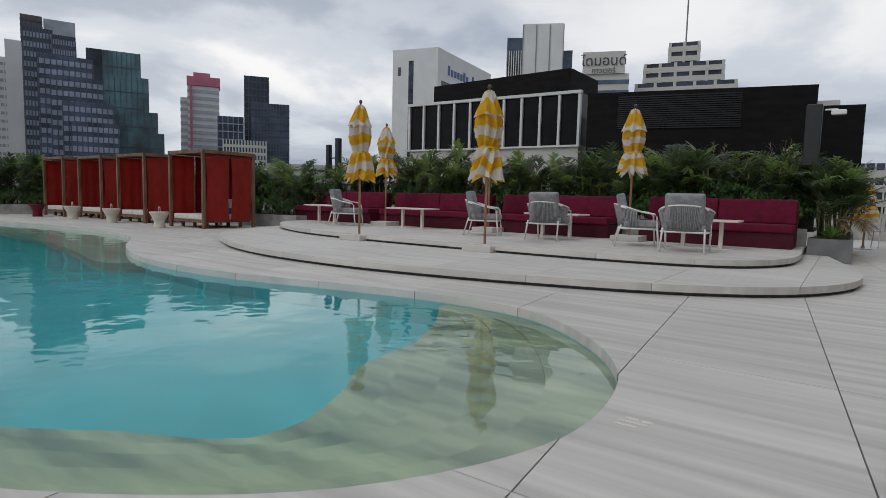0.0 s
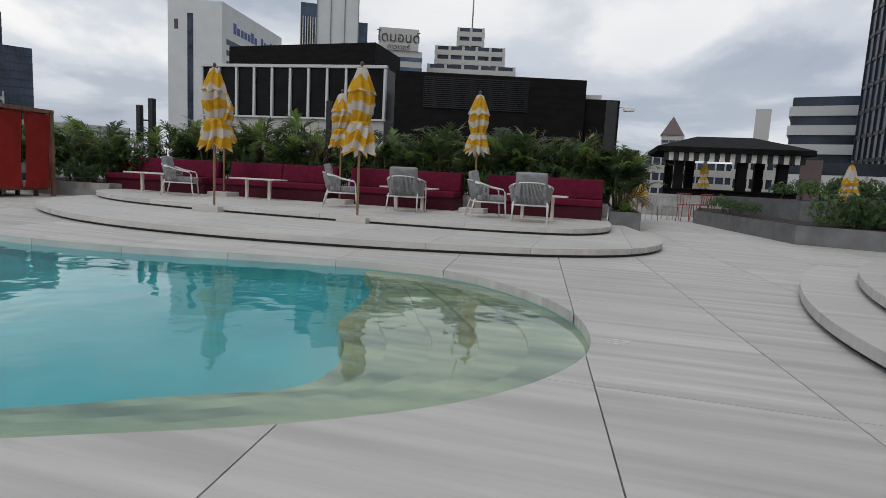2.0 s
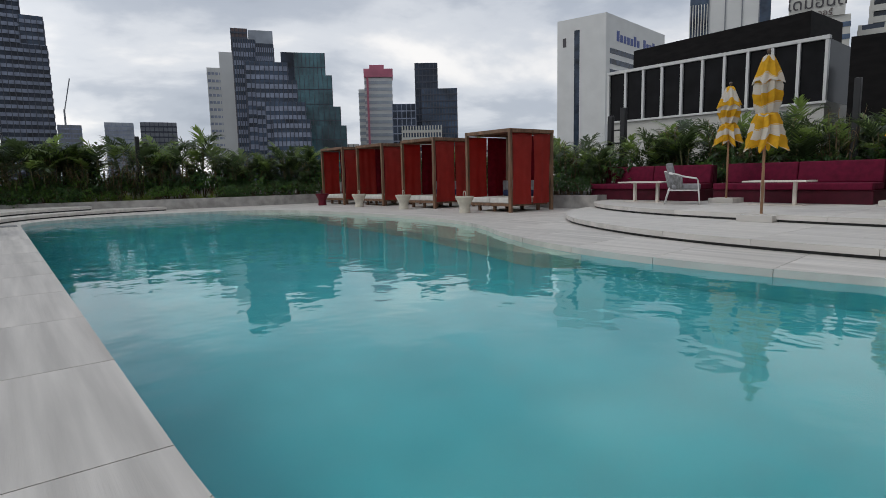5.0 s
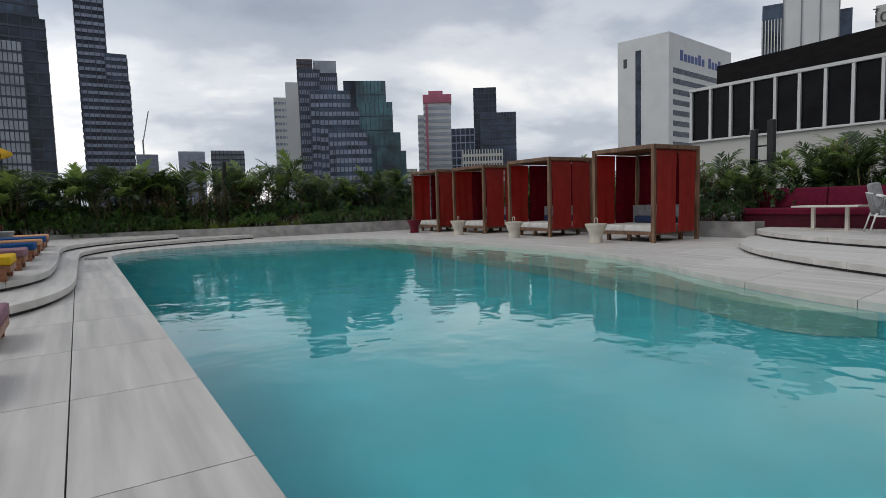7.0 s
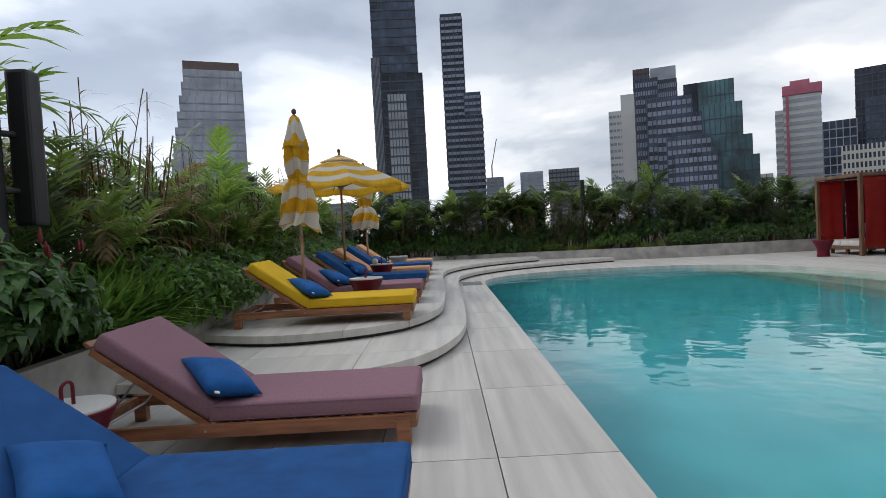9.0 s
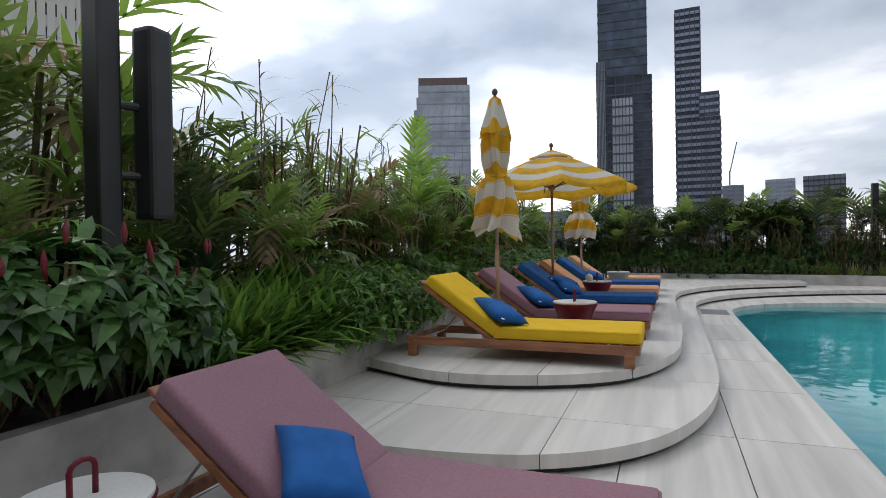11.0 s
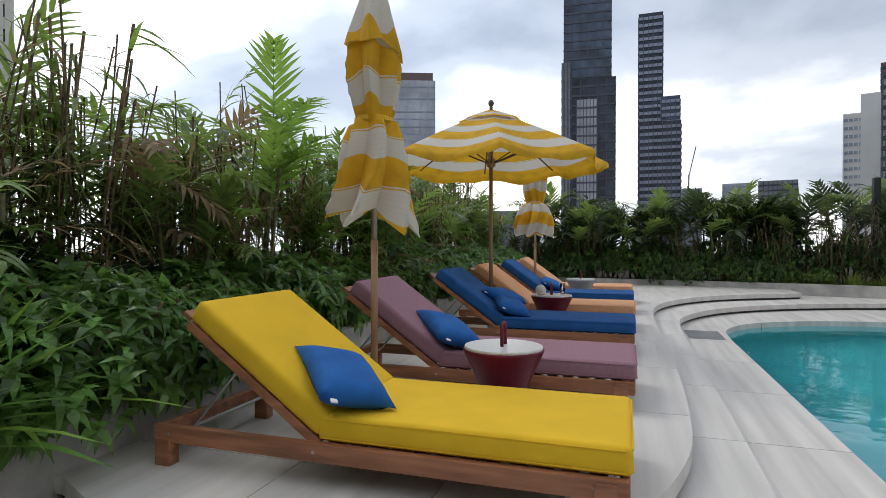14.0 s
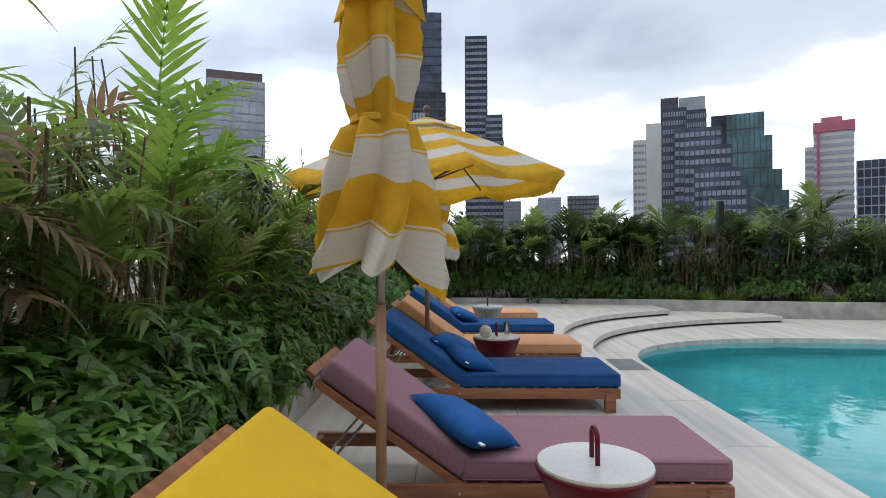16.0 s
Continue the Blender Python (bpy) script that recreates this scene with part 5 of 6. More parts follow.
def plant(src, x, y, z, s=1.0):
    m = Matrix.Translation((x, y, z)) @ Matrix.Rotation(prng.random() * math.tau, 4, "Z")
    if src.name in used:
        o = copy_thing(src, m)
    else:
        used[src.name] = True
        src.matrix_basis = m
        o = src
    o.scale = (s, s, s * prng.uniform(0.92, 1.08))
    return o


def row(kinds, x0, y0, x1, y1, n, z, jitter, s=(0.85, 1.15)):
    for i in range(n):
        f = (i + prng.uniform(-0.3, 0.3)) / max(1, n - 1)
        plant(prng.choice(kinds), x0 + (x1 - x0) * f + prng.uniform(-jitter, jitter), y0 + (y1 - y0) * f + prng.uniform(-jitter, jitter), z, prng.uniform(*s))


P, S, G, C, H = PALMS, SHRUBS, TUFTS, CANES, HEDGE
NEAR_PALMS = [P[0], P[2], P[5], P[0], P[3]]
row([C[0], C[1]], -8.5, -4.6, -29.5, -4.6, 17, 0.44, 0.25, (0.85, 1.15))
row([C[0], C[1]], -15.6, -4.75, -20.4, -4.75, 5, 0.44, 0.2, (0.85, 1.1))
row([C[0], C[1]], -8.5, -5.3, -29.5, -5.3, 7, 0.44, 0.25, (0.95, 1.2))
row([C[2]], -29.8, -3.5, -29.0, 12.0, 16, 0.34, 0.3, (0.7, 0.95))
row([C[2]], -27.0, 14.9, -14.6, 14.9, 12, 0.34, 0.25, (0.65, 0.85))
row([C[2]], -13.8, 16.9, -1.0, 16.9, 16, 0.56, 0.25, (0.7, 0.95))
# behind the sun loungers
row(NEAR_PALMS, -8.0, -4.9, -29.5, -4.9, 18, 0.44, 0.30, (0.9, 1.15))
row(NEAR_PALMS, -7.5, -5.7, -30, -5.7, 6, 0.44, 0.30, (1.0, 1.2))
row(H, -15.1, -3.55, -28.6, -3.55, 24, 0.42, 0.06, (0.72, 0.95))
row([P[0], P[2], P[4]], -9.0, -4.4, -29, -4.4, 13, 0.44, 0.22, (0.6, 0.85))
row(H, -15.2, -3.90, -29, -3.90, 34, 0.44, 0.12, (0.85, 1.15))
row(H, -15.2, -4.3, -29, -4.3, 16, 0.44, 0.15, (1.0, 1.35))
row([S[3]], -9.0, -4.0, -12.8, -3.95, 9, 0.44, 0.15, (1.0, 1.25))
row([S[3]], -9.0, -4.5, -13.4, -4.5, 7, 0.44, 0.15, (1.2, 1.5))
row([G[0]], -13.75, -3.60, -15.25, -3.58, 10, 0.47, 0.05, (1.15, 1.45))
row([S[3]], -9.3, -3.65, -13.35, -3.62, 12, 0.44, 0.08, (1.0, 1.25))
row([G[0]], -13.5, -3.95, -15.3, -3.92, 7, 0.48, 0.1, (1.35, 1.6))
for x, y, s_ in ((-12.7, -4.7, 1.35), (-13.5, -4.85, 1.40), (-14.2, -4.75, 1.25), (-11.9, -4.9, 1.3)):
    plant(P[2], x + 0.35, y - 0.2, 0.44, s_ * 0.95)
crown = palm_variant(61, (PALM_FRESH, PALM_FRESH), 3.1, 11, 0.0, (0.75, 1.0), 3)
crown.name = "palm"
tagged(crown, "tall bright green palm standing above the hedge", "palm", group="planter palms")
crown.matrix_basis = Matrix.Translation((-17.95, -4.05, 0.44))
crown2 = copy_thing(crown, Matrix.Translation((-19.4, -4.3, 0.40)) @ Matrix.Rotation(2.0, 4, "Z"))
for x, y, s_ in ((-15.15, -3.46, 1.0), (-15.5, -3.42, 1.1), (-15.9, -3.44, 1.15), (-16.3, -3.44, 1.05), (-16.8, -3.46, 1.1)):
    plant(H[0], x, y, 0.40, s_ * 0.85)
row([G[0]], -14.2, -3.62, -15.0, -3.62, 3, 0.44, 0.04, (0.65, 0.8))
row([P[0], P[2]], -15.4, -4.15, -21.0, -4.15, 5, 0.44, 0.12, (0.68, 0.82))
row([P[4], P[5]], -12.8, -4.3, -16.0, -4.3, 4, 0.44, 0.12, (0.72, 0.88))
row([H[2]], -15.4, -3.72, -20.0, -3.72, 8, 0.46, 0.08, (0.85, 1.0))
# round the far end
row([S[0], S[1], S[2]], -30.3, -3.4, -29.9, 3.0, 14, 0.34, 0.15, (1.5, 2.1))
row([S[0], S[1]], -29.9, 3.0, -28.6, 12.4, 20, 0.34, 0.15, (1.5, 2.1))
row([S[0], S[1]], -27.5, 15.3, -14.5, 15.3, 18, 0.34, 0.2, (1.4, 1.9))
row([S[0], S[1]], -13.6, 17.0, -0.9, 17.0, 18, 0.56, 0.2, (1.4, 1.9))
row([P[1], P[3], P[4]], -30.1, -3.4, -29.6, 3.0, 13, 0.34, 0.35, (0.9, 1.25))
row([P[1], P[3], P[4]], -29.6, 3.0, -28.7, 12.8, 15, 0.34, 0.35, (0.85, 1.25))
row([P[1], P[3], P[4]], -31.2, -4, -30.2, 13.5, 20, 0.34, 0.35, (0.95, 1.35))
row([S[0], S[4], S[2]], -29.7, -3.2, -29.05, 3.0, 14, 0.34, 0.08, (0.85, 1.1))
row([G[1], S[2], S[4]], -29.1, 2.6, -28.05, 8.2, 18, 0.34, 0.08, (0.7, 0.95))
row([G[1]], -29.4, 1.0, -28.6, 5.0, 7, 0.34, 0.05, (0.9, 1.1))
row([S[0], S[4]], -28.05, 8.0, -27.75, 12.6, 11, 0.34, 0.1, (0.8, 1.0))
# behind the cabanas
row([P[1], P[3], P[4]], -28.0, 15.1, -14.4, 15.1, 24, 0.34, 0.35, (0.7, 0.95))
row([P[1], P[3], P[4]], -28.0, 16.4, -14.4, 16.4, 16, 0.34, 0.4, (0.85, 1.1))
row(S[:3], -27.0, 14.4, -14.8, 14.4, 20, 0.34, 0.12, (0.8, 1.1))
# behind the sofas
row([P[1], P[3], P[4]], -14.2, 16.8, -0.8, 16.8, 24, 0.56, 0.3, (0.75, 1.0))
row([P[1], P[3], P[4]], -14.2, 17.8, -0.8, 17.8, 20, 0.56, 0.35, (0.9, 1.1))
row(S[:2], -13.8, 16.25, -0.7, 16.25, 24, 0.56, 0.1, (0.9, 1.15))
row([P[4], P[1]], -0.1, 16.3, 0.1, 19.2, 7, 0.47, 0.12, (0.8, 1.05))
row([G[0]], 0.05, 15.6, 0.05, 16.2, 2, 0.47, 0.05, (0.5, 0.6))
# beside the walkway
row([S[4], S[0]], 4.6, 15.2, 8.6, 14.9, 13, 0.43, 0.15, (0.95, 1.2))
row([S[4], S[2]], 5.0, 15.9, 8.6, 15.6, 9, 0.43, 0.15, (0.9, 1.1))
row([S[0], S[1]], 3.4, 18.0, 3.2, 21.5, 5, 0.43, 0.1, (0.6, 0.8))
row([S[0], S[1], S[2]], 5.0, 17.8, 9.0, 17.3, 14, 0.96, 0.2, (0.7, 0.95))
row([S[0], S[1]], 4.6, 19.5, 9.5, 19.5, 9, 0.96, 0.3, (0.8, 1.0))


# ---------------------------------------------------------------- dark posts with lamps and loudspeakers
def dark_post(x, y, z0, h, w=0.14, box_dx=None, box_dy=0.0, label="black metal post standing in the planting"):
    t = thing("light_post", label, "post", (x, y, z0), group="black posts")
    bm = bmesh.new()
    box(bm, (-w / 2, -w / 2, -0.02), (w / 2, w / 2, h), 0.02)
    part("post", bm, BLACK, t)
    if box_dx is not None:
        bm = bmesh.new()
        box(bm, (box_dx - 0.085, box_dy - 0.085, h - 1.42), (box_dx + 0.085, box_dy + 0.085, h - 0.22), 0.03)
        part("loudspeaker", bm, BLACK, t)
        for zz in (h - 1.15, h - 0.72):
            bm = bmesh.new()
            rod(bm, (0, 0, zz), (box_dx, box_dy, zz), 0.025, 8)
            part("bracket", bm, BLACK, t)
    return t


dark_post(-12.90, -3.62, 0.44, 2.54, 0.15, -0.25, 0.13)
dark_post(-21.1, -4.4, 0.44, 2.3, 0.16, -0.40, 0.0)
dark_post(-29.3, 4.85, 0.34, 2.55, 0.15, -0.25, 0.35)
dark_post(-15.3, 17.0, 0.34, 2.85, 0.18, -0.5, 0.0)
dark_post(-8.6, 16.6, 0.56, 2.6, 0.14)
dark_post(-28.4, 13.6, 0.34, 2.0, 0.16)
cctv = dark_post(-0.50, 17.0, 0.56, 2.74, 0.30, label="wide black metal post with a security camera")
bm = bmesh.new()
rod(bm, (0.19, 0, 2.62), (0.42, 0, 2.62), 0.02, 8)
part("camera_arm", bm, WHITE_METAL, cctv)
bm = bmesh.new()
box(bm, (0.30, -0.07, 2.50), (0.58, 0.07, 2.61), 0.03)
part("security_camera", bm, WHITE_METAL, cctv)


# ---------------------------------------------------------------- pavilion bar beyond the walkway
def pavilion():
    t = thing("pavilion", "black hip-roofed pavilion bar with a striped awning", "pavilion", (4.85, 30.0, 0))
    bm = bmesh.new()
    lo = [bm.verts.new(p) for p in ((-3.9, -2.6, 2.75), (3.9, -2.6, 2.75), (3.9, 3.4, 2.75), (-3.9, 3.4, 2.75))]
    mid = [bm.verts.new(p) for p in ((-3.9, -2.6, 2.98), (3.9, -2.6, 2.98), (3.9, 3.4, 2.98), (-3.9, 3.4, 2.98))]
    hi = [bm.verts.new(p) for p in ((-1.5, 0.0, 3.62), (1.5, 0.0, 3.62), (1.5, 0.8, 3.62), (-1.5, 0.8, 3.62))]
    for i in range(4):
        j = (i + 1) % 4
        bm.faces.new((lo[i], lo[j], mid[j], mid[i]))
        bm.faces.new((mid[i], mid[j], hi[j], hi[i]))
    bm.faces.new(hi), bm.faces.new(lo[::-1])
    part("roof", bm, ROOF_TILE, t)
    for i in range(27):
        x = -3.5 + i * 0.26
        bm = bmesh.new()
        box(bm, (x, -2.40, 2.38), (x + 0.24, -2.37, 2.745))
        part("awning_stripe", bm, WHITE_CLOTH if i % 2 else BLACK, t)
    for i in range(18):
        y = -2.3 + i * 0.26
        bm = bmesh.new()
        box(bm, (3.37, y, 2.38), (3.40, y + 0.24, 2.745))
        part("awning_stripe", bm, WHITE_CLOTH if i % 2 else BLACK, t)
    for x, y in ((-2.6, -1.9), (-1.7, 0.4), (0.6, -1.9), (2.6, -1.9), (-2.6, 2.6), (2.6, 2.6)):
        bm = bmesh.new()
        box(bm, (x - 0.24, y - 0.24, 0), (x + 0.24, y + 0.24, 2.748), 0.02)
        part("column", bm, BLACK_WALL, t)
    bm = bmesh.new()
    box(bm, (-3.3, -2.2, 0), (3.3, -1.6, 1.12), 0.02)
    box(bm, (-3.4, -2.32, 1.121), (3.4, -1.5, 1.18), 0.015)
    part("bar_counter", bm, ROOF_TILE, t)
    t.scale = (0.80, 0.85, 1.0)


pavilion()


def bistro_chair(x, y, rz, mat, label, h=0.0):
    t = thing("bistro_chair", label, "chair", (x, y, 0), rz, group="walkway chairs")
    for sx in (-1, 1):
        for sy in (-1, 1):
            bm = bmesh.new()
            rod(bm, (sx * 0.22, sy * 0.22, 0), (sx * 0.19, sy * 0.19, 0.45 + h), 0.014, 6)
            part("leg", bm, mat, t)
    bm = bmesh.new()
    box(bm, (-0.22, -0.22, 0.45 + h), (0.22, 0.22, 0.475 + h), 0.01)
    part("seat", bm, mat, t)
    bm = bmesh.new()
    for i in range(5):
        rod(bm, (-0.2 + i * 0.1, -0.2, 0.47 + h), (-0.22 + i * 0.11, -0.26, 0.84 + h), 0.010, 6)
    rod(bm, (-0.24, -0.26, 0.84 + h), (0.24, -0.26, 0.84 + h), 0.014, 6)
    part("backrest", bm, mat, t)


for x, y, rz, m_, lab, h in ((1.1, 21.6, 20, STEEL, "grey metal chair at the end of the walkway", 0), (1.9, 22.6, 200, STEEL, "grey metal chair at the end of the walkway", 0),
                             (2.3, 21.9, -30, RED_CHAIR, "red metal chair at the end of the walkway", 0.12), (2.9, 22.8, 40, RED_CHAIR, "red metal chair at the end of the walkway", 0.12),
                             (3.2, 23.8, 150, RED_CHAIR, "red metal chair at the end of the walkway", 0.12)):
    bistro_chair(x, y, rz, m_, lab, h)
closed_parasol((4.95, 16.1, 0.426), 9, "disc", hem=0.55, spread=0.18, tie=0.95, slim=0.7, label="furled yellow and white parasol in the walkway planter", tall=1.4)
closed_parasol((3.85, 28.4, 0), 10, "disc", hem=1.2, spread=0.2, tie=1.7, slim=0.7, label="furled yellow and white parasol near the pavilion", tall=2.4)
closed_parasol((0.62, 20.6, 0), 11, "disc", hem=0.75, spread=0.24, tie=1.2, slim=0.8, label="furled pink and yellow parasol at the corner planter", tall=1.75)


# ---------------------------------------------------------------- city buildings
def bearing(eye, az, dist):
    """A spot at a bearing (degrees to the left of +y) and distance from a place of the terrace, with that place's own turn."""
    a = radians(az + eye[2])
    return Vector((eye[0] - math.sin(a) * dist, eye[1] + math.cos(a) * dist, 0))


BASE = -42.0


def prism(t, name, a, b, depth, z0, z1, mat, away=None):
    """A block whose face runs from a (left) to b (right), depth behind it."""
    d = (b - a); d.z = 0
    n = Vector((-d.y, d.x, 0)).normalized() * depth if away is None else away
    bm = bmesh.new()
    ring0 = [bm.verts.new((p.x, p.y, z0)) for p in (a, b, b + n, a + n)]
    ring1 = [bm.verts.new((p.x, p.y, z1)) for p in (a, b, b + n, a + n)]
    for i in range(4):
        j = (i + 1) % 4
        bm.faces.new((ring0[i], ring0[j], ring1[j], ring1[i]))
    bm.faces.new(ring1), bm.faces.new(ring0[::-1])
    return part(name, bm, mat, t)


def facade(t, a, b, z0, z1, floor_h, band_h, band_mat, n_mull, mull_mat, proud=0.25, mull_w=0.35, depth_out=None):
    """Floor bands and uprights standing proud of the face from a to b."""
    d = b - a; d.z = 0
    length, ang = d.length, math.atan2(d.y, d.x)
    first = None
    k = int((z1 - z0) / floor_h)
    for i in range(k):
        z = z1 - (i + 1) * floor_h
        if first is None:
            bm = bmesh.new()
            box(bm, (0, -proud, 0), (length, 0.05, band_h))
            first = part("floor_band", bm, band_mat, t)
        o = first if i == 0 else share(first, "floor_band", (0, 0, 0), t)
        o.location, o.rotation_euler = (a.x, a.y, z), (0, 0, ang)
    if n_mull:
        bm = bmesh.new()
        box(bm, (-mull_w / 2, -proud - 0.08, z0), (mull_w / 2, 0.05, z1 - 0.05))
        m0 = part("upright", bm, mull_mat, t)
        for i in range(n_mull + 1):
            p = a + d * (i / n_mull)
            o = m0 if i == 0 else share(m0, "upright", (0, 0, 0), t)
            o.location, o.rotation_euler = (p.x, p.y, 0), (0, 0, ang)


def block(t, eye, az0, az1, el, dist, depth, glass, band, fh, bh, n, mull=None, z0=-10.0, proud=0.25, mw=0.35, skew=1.0, side=True):
    a, b = bearing(eye, az0, dist), bearing(eye, az1, dist * skew)
    z1 = 1.1 + dist * math.tan(radians(el))
    prism(t, "tower_body", a, b, depth, BASE, z1, glass)
    if band:
        facade(t, a, b, z0, z1, fh, bh, band, n, mull or band, proud, mw)
        if side:
            nn = Vector((-(b - a).y, (b - a).x, 0)).normalized() * depth
            facade(t, b, b + nn, z0, z1, fh, bh, band, 0, band, proud)
            facade(t, a + nn, a, z0, z1, fh, bh, band, 0, band, proud)
    return a, b, z1


E7, E0, E9, E12, E15 = (-6.4, 0.0, -0.30), (0.3, 2.1, 0.0), (-8.9, -0.3, -0.45), (-12.1, -0.5, 0.0), (-0.3, 1.0, 0.0)

t = thing("tower", "white slab apartment tower in the distance", "tower")
block(t, E7, 73.6, 72.3, 10.3, 300, 16, CONC_WHITE, BAND_LIGHT, 3.4, 1.2, 4, CONC_WHITE, -5)
block(t, E7, 72.5, 71.0, 11.7, 296, 18, CONC_WHITE, None, 3, 1, 0)
t = thing("tower", "grey stepped glass office tower with terraces in the distance", "tower")
for az0, az1, el, dist in ((71.2, 69.2, 12.9, 260), (69.2, 67.6, 12.6, 257), (70.2, 66.4, 11.0, 254), (69.4, 65.6, 9.4, 250), (68.6, 64.9, 7.4, 246), (68.0, 64.5, 5.8, 242)):
    block(t, E7, az0, az1, el, dist, 22, GLASS_BLUE, BAND_LIGHT, 3.6, 1.9, 9, BAND_DARK, -8, 0.3)
block(t, E7, 71.3, 69.9, 13.8, 262, 4, BROWN_CAP, BAND_DARK, 2.2, 0.8, 4, BAND_DARK, 55)
block(t, E7, 69.8, 67.6, 13.7, 266, 3, GLASS_SILVER, None, 3, 1, 0)
t = thing("tower", "teal glass tower with stepped side in the distance", "tower")
block(t, E7, 67.0, 65.6, 11.9, 300, 20, GLASS_DARK, None, 3, 1, 0)
for az0, az1, el, dist in ((65.8, 62.9, 11.9, 299), (65.8, 62.3, 9.9, 297.5), (65.8, 61.6, 7.0, 296), (65.8, 61.1, 5.2, 294)):
    block(t, E7, az0, az1, el, dist, 14, GLASS_TEAL, BAND_DARK, 7.2, 0.35, 8, BAND_DARK, -5, 0.15, 0.2)
t = thing("tower", "white and pink office tower with a pink crown", "tower")
block(t, E7, 59.8, 58.4, 8.6, 330, 14, CONC_WHITE, GLASS_SILVER, 3.6, 1.7, 0, None, -5, 0.12)
block(t, E7, 59.2, 56.5, 9.7, 326, 14, CONC_WHITE, GLASS_SILVER, 3.6, 1.7, 0, None, -5, 0.12)
block(t, E7, 59.0, 58.8, 9.9, 325, 1, PINKISH, None, 3, 1, 0)
ca, cb = bearing(E7, 59.25, 325.4), bearing(E7, 56.4, 325.4)
zc = 1.1 + 326 * math.tan(radians(9.72))
prism(t, "crown", ca, cb, 12, zc, zc + 4.6, PINKISH)
prism(t, "crown_top", ca + (cb - ca) * 0.2, ca + (cb - ca) * 0.7, 8, zc + 4.6, zc + 6.6, PINKISH)
t = thing("office_building", "dark glass office block in the distance", "building")
block(t, E7, 56.5, 54.2, 7.2, 280, 14, GLASS_DARK, BAND_LIGHT, 3.6, 0.5, 5, BAND_LIGHT, -5)
t = thing("office_building", "pale low office block with window grid", "building")
block(t, E7, 55.4, 51.5, 5.1, 180, 12, GLASS_BLUE, CONC_WARM, 2.2, 0.8, 14, CONC_WARM, -5)
t = thing("tower", "dark blue-grey tower with a lower shoulder", "tower")
block(t, E7, 54.2, 52.0, 11.0, 310, 14, GLASS_DARK, BAND_DARK, 3.4, 0.6, 6, BAND_DARK, -5)
block(t, E7, 53.6, 50.1, 8.6, 306, 14, GLASS_BLUE, BAND_DARK, 3.4, 0.6, 12, BAND_DARK, -5)

# bank tower with two faces, cut at its upper corner
t = thing("bank_tower", "white office tower with a blue sign and banded side", "tower")
BK = 2.0
p0, p1, p2 = bearing(E7, 40.4, 207 * BK), bearing(E7, 35.9, 200 * BK), bearing(E7, 30.8, 242 * BK)
zt = 1.1 + 200 * BK * math.tan(radians(14.6))
prism(t, "tower_body", p0, p1, 0, BASE, zt, CONC_WHITE, away=p2 - p1)
dirf = (p1 - p0); dirs = (p2 - p1)
slot0, slot1 = p0 + dirf * 0.36, p0 + dirf * 0.47
nrm = Vector((dirf.y, -dirf.x, 0)).normalized()
prism(t, "dark_slot", slot0 + nrm * 0.12, slot1 + nrm * 0.12, 0.3, BASE, zt - 4 * BK, GLASS_DARK)
nrs = Vector((dirs.y, -dirs.x, 0)).normalized()
for i in range(13):
    z = zt - (12.5 + i * 3.4) * BK
    prism(t, "window_band", p1 + dirs * 0.06 + nrs * 0.15, p1 + dirs * 0.94 + nrs * 0.15, 0.3, z, z + 1.7 * BK, GLASS_DARK)


def words(txt, size, at, ang, mat, parent, name="lettering"):
    cu = bpy.data.curves.new(name, "FONT")
    cu.body, cu.size, cu.extrude = txt, size, 0.05
    cu.align_x = "CENTER"
    tmp = bpy.data.objects.new(name, cu)
    me = bpy.data.meshes.new_from_object(tmp)
    bpy.data.objects.remove(tmp)
    me.materials.append(mat)
    o = new(name, me)
    o.parent = parent
    o.matrix_basis = Matrix.Translation(at) @ Matrix.Rotation(ang, 4, "Z") @ Matrix.Rotation(radians(90), 4, "X")
    return o


# the sign is drawn as plain strokes of its size and colour
for i in range(12):
    if i == 7:
        continue
    a = p1 + dirs * (0.16 + 0.055 * i) + nrs * 0.2
    prism(t, "sign_stroke", a, a + dirs * 0.040, 0.2, zt - 8.0 * BK, zt - (8.0 - (3.4 if i in (0, 5, 8, 11) else 2.4)) * BK, SIGN_BLUE)
a = p0 + dirf * 0.12 + nrm * 0.15
prism(t, "emblem", a, a + dirf * 0.07, 0.2, zt - 9 * BK, zt - 6 * BK, SIGN_DARK)

t = thing("tower", "tall white and blue tower behind the black building", "tower")
block(t, E0, 29.8, 28.2, 15.4, 240, 14, GLASS_BLUE, None, 3, 1, 0)
facade(t, bearing(E0, 29.8, 239.7), bearing(E0, 28.2, 239.7), 0, 62, 62, 0.1, GLASS_BLUE, 7, CONC_WHITE, 0.2, 0.3)
block(t, E0, 28.3, 24.4, 16.6, 236, 20, CONC_WHITE, None, 3, 1, 0)
facade(t, bearing(E0, 28.3, 235.8), bearing(E0, 24.4, 235.8), 0, 71, 80, 0.1, CONC_WHITE, 3, CONC_GREY, 0.05, 0.35)
block(t, E0, 24.5, 23.5, 14.2, 242, 14, GLASS_BLUE, None, 3, 1, 0)
t = thing("tower", "cream tower with dark lettering on its crown", "tower")
a, b, z1 = block(t, E0, 22.8, 18.2, 12.0, 190, 16, CONC_WARM, GLASS_BLUE, 3.2, 1.3, 0, None, 0, 0.1)
a, b = bearing(E0, 22.5, 189.5), bearing(E0, 18.6, 189.5)
prism(t, "crown", a, b, 12, z1, z1 + 6.8, CONC_WARM)
mid_p = (a + b) / 2
ang = math.atan2((b - a).y, (b - a).x)
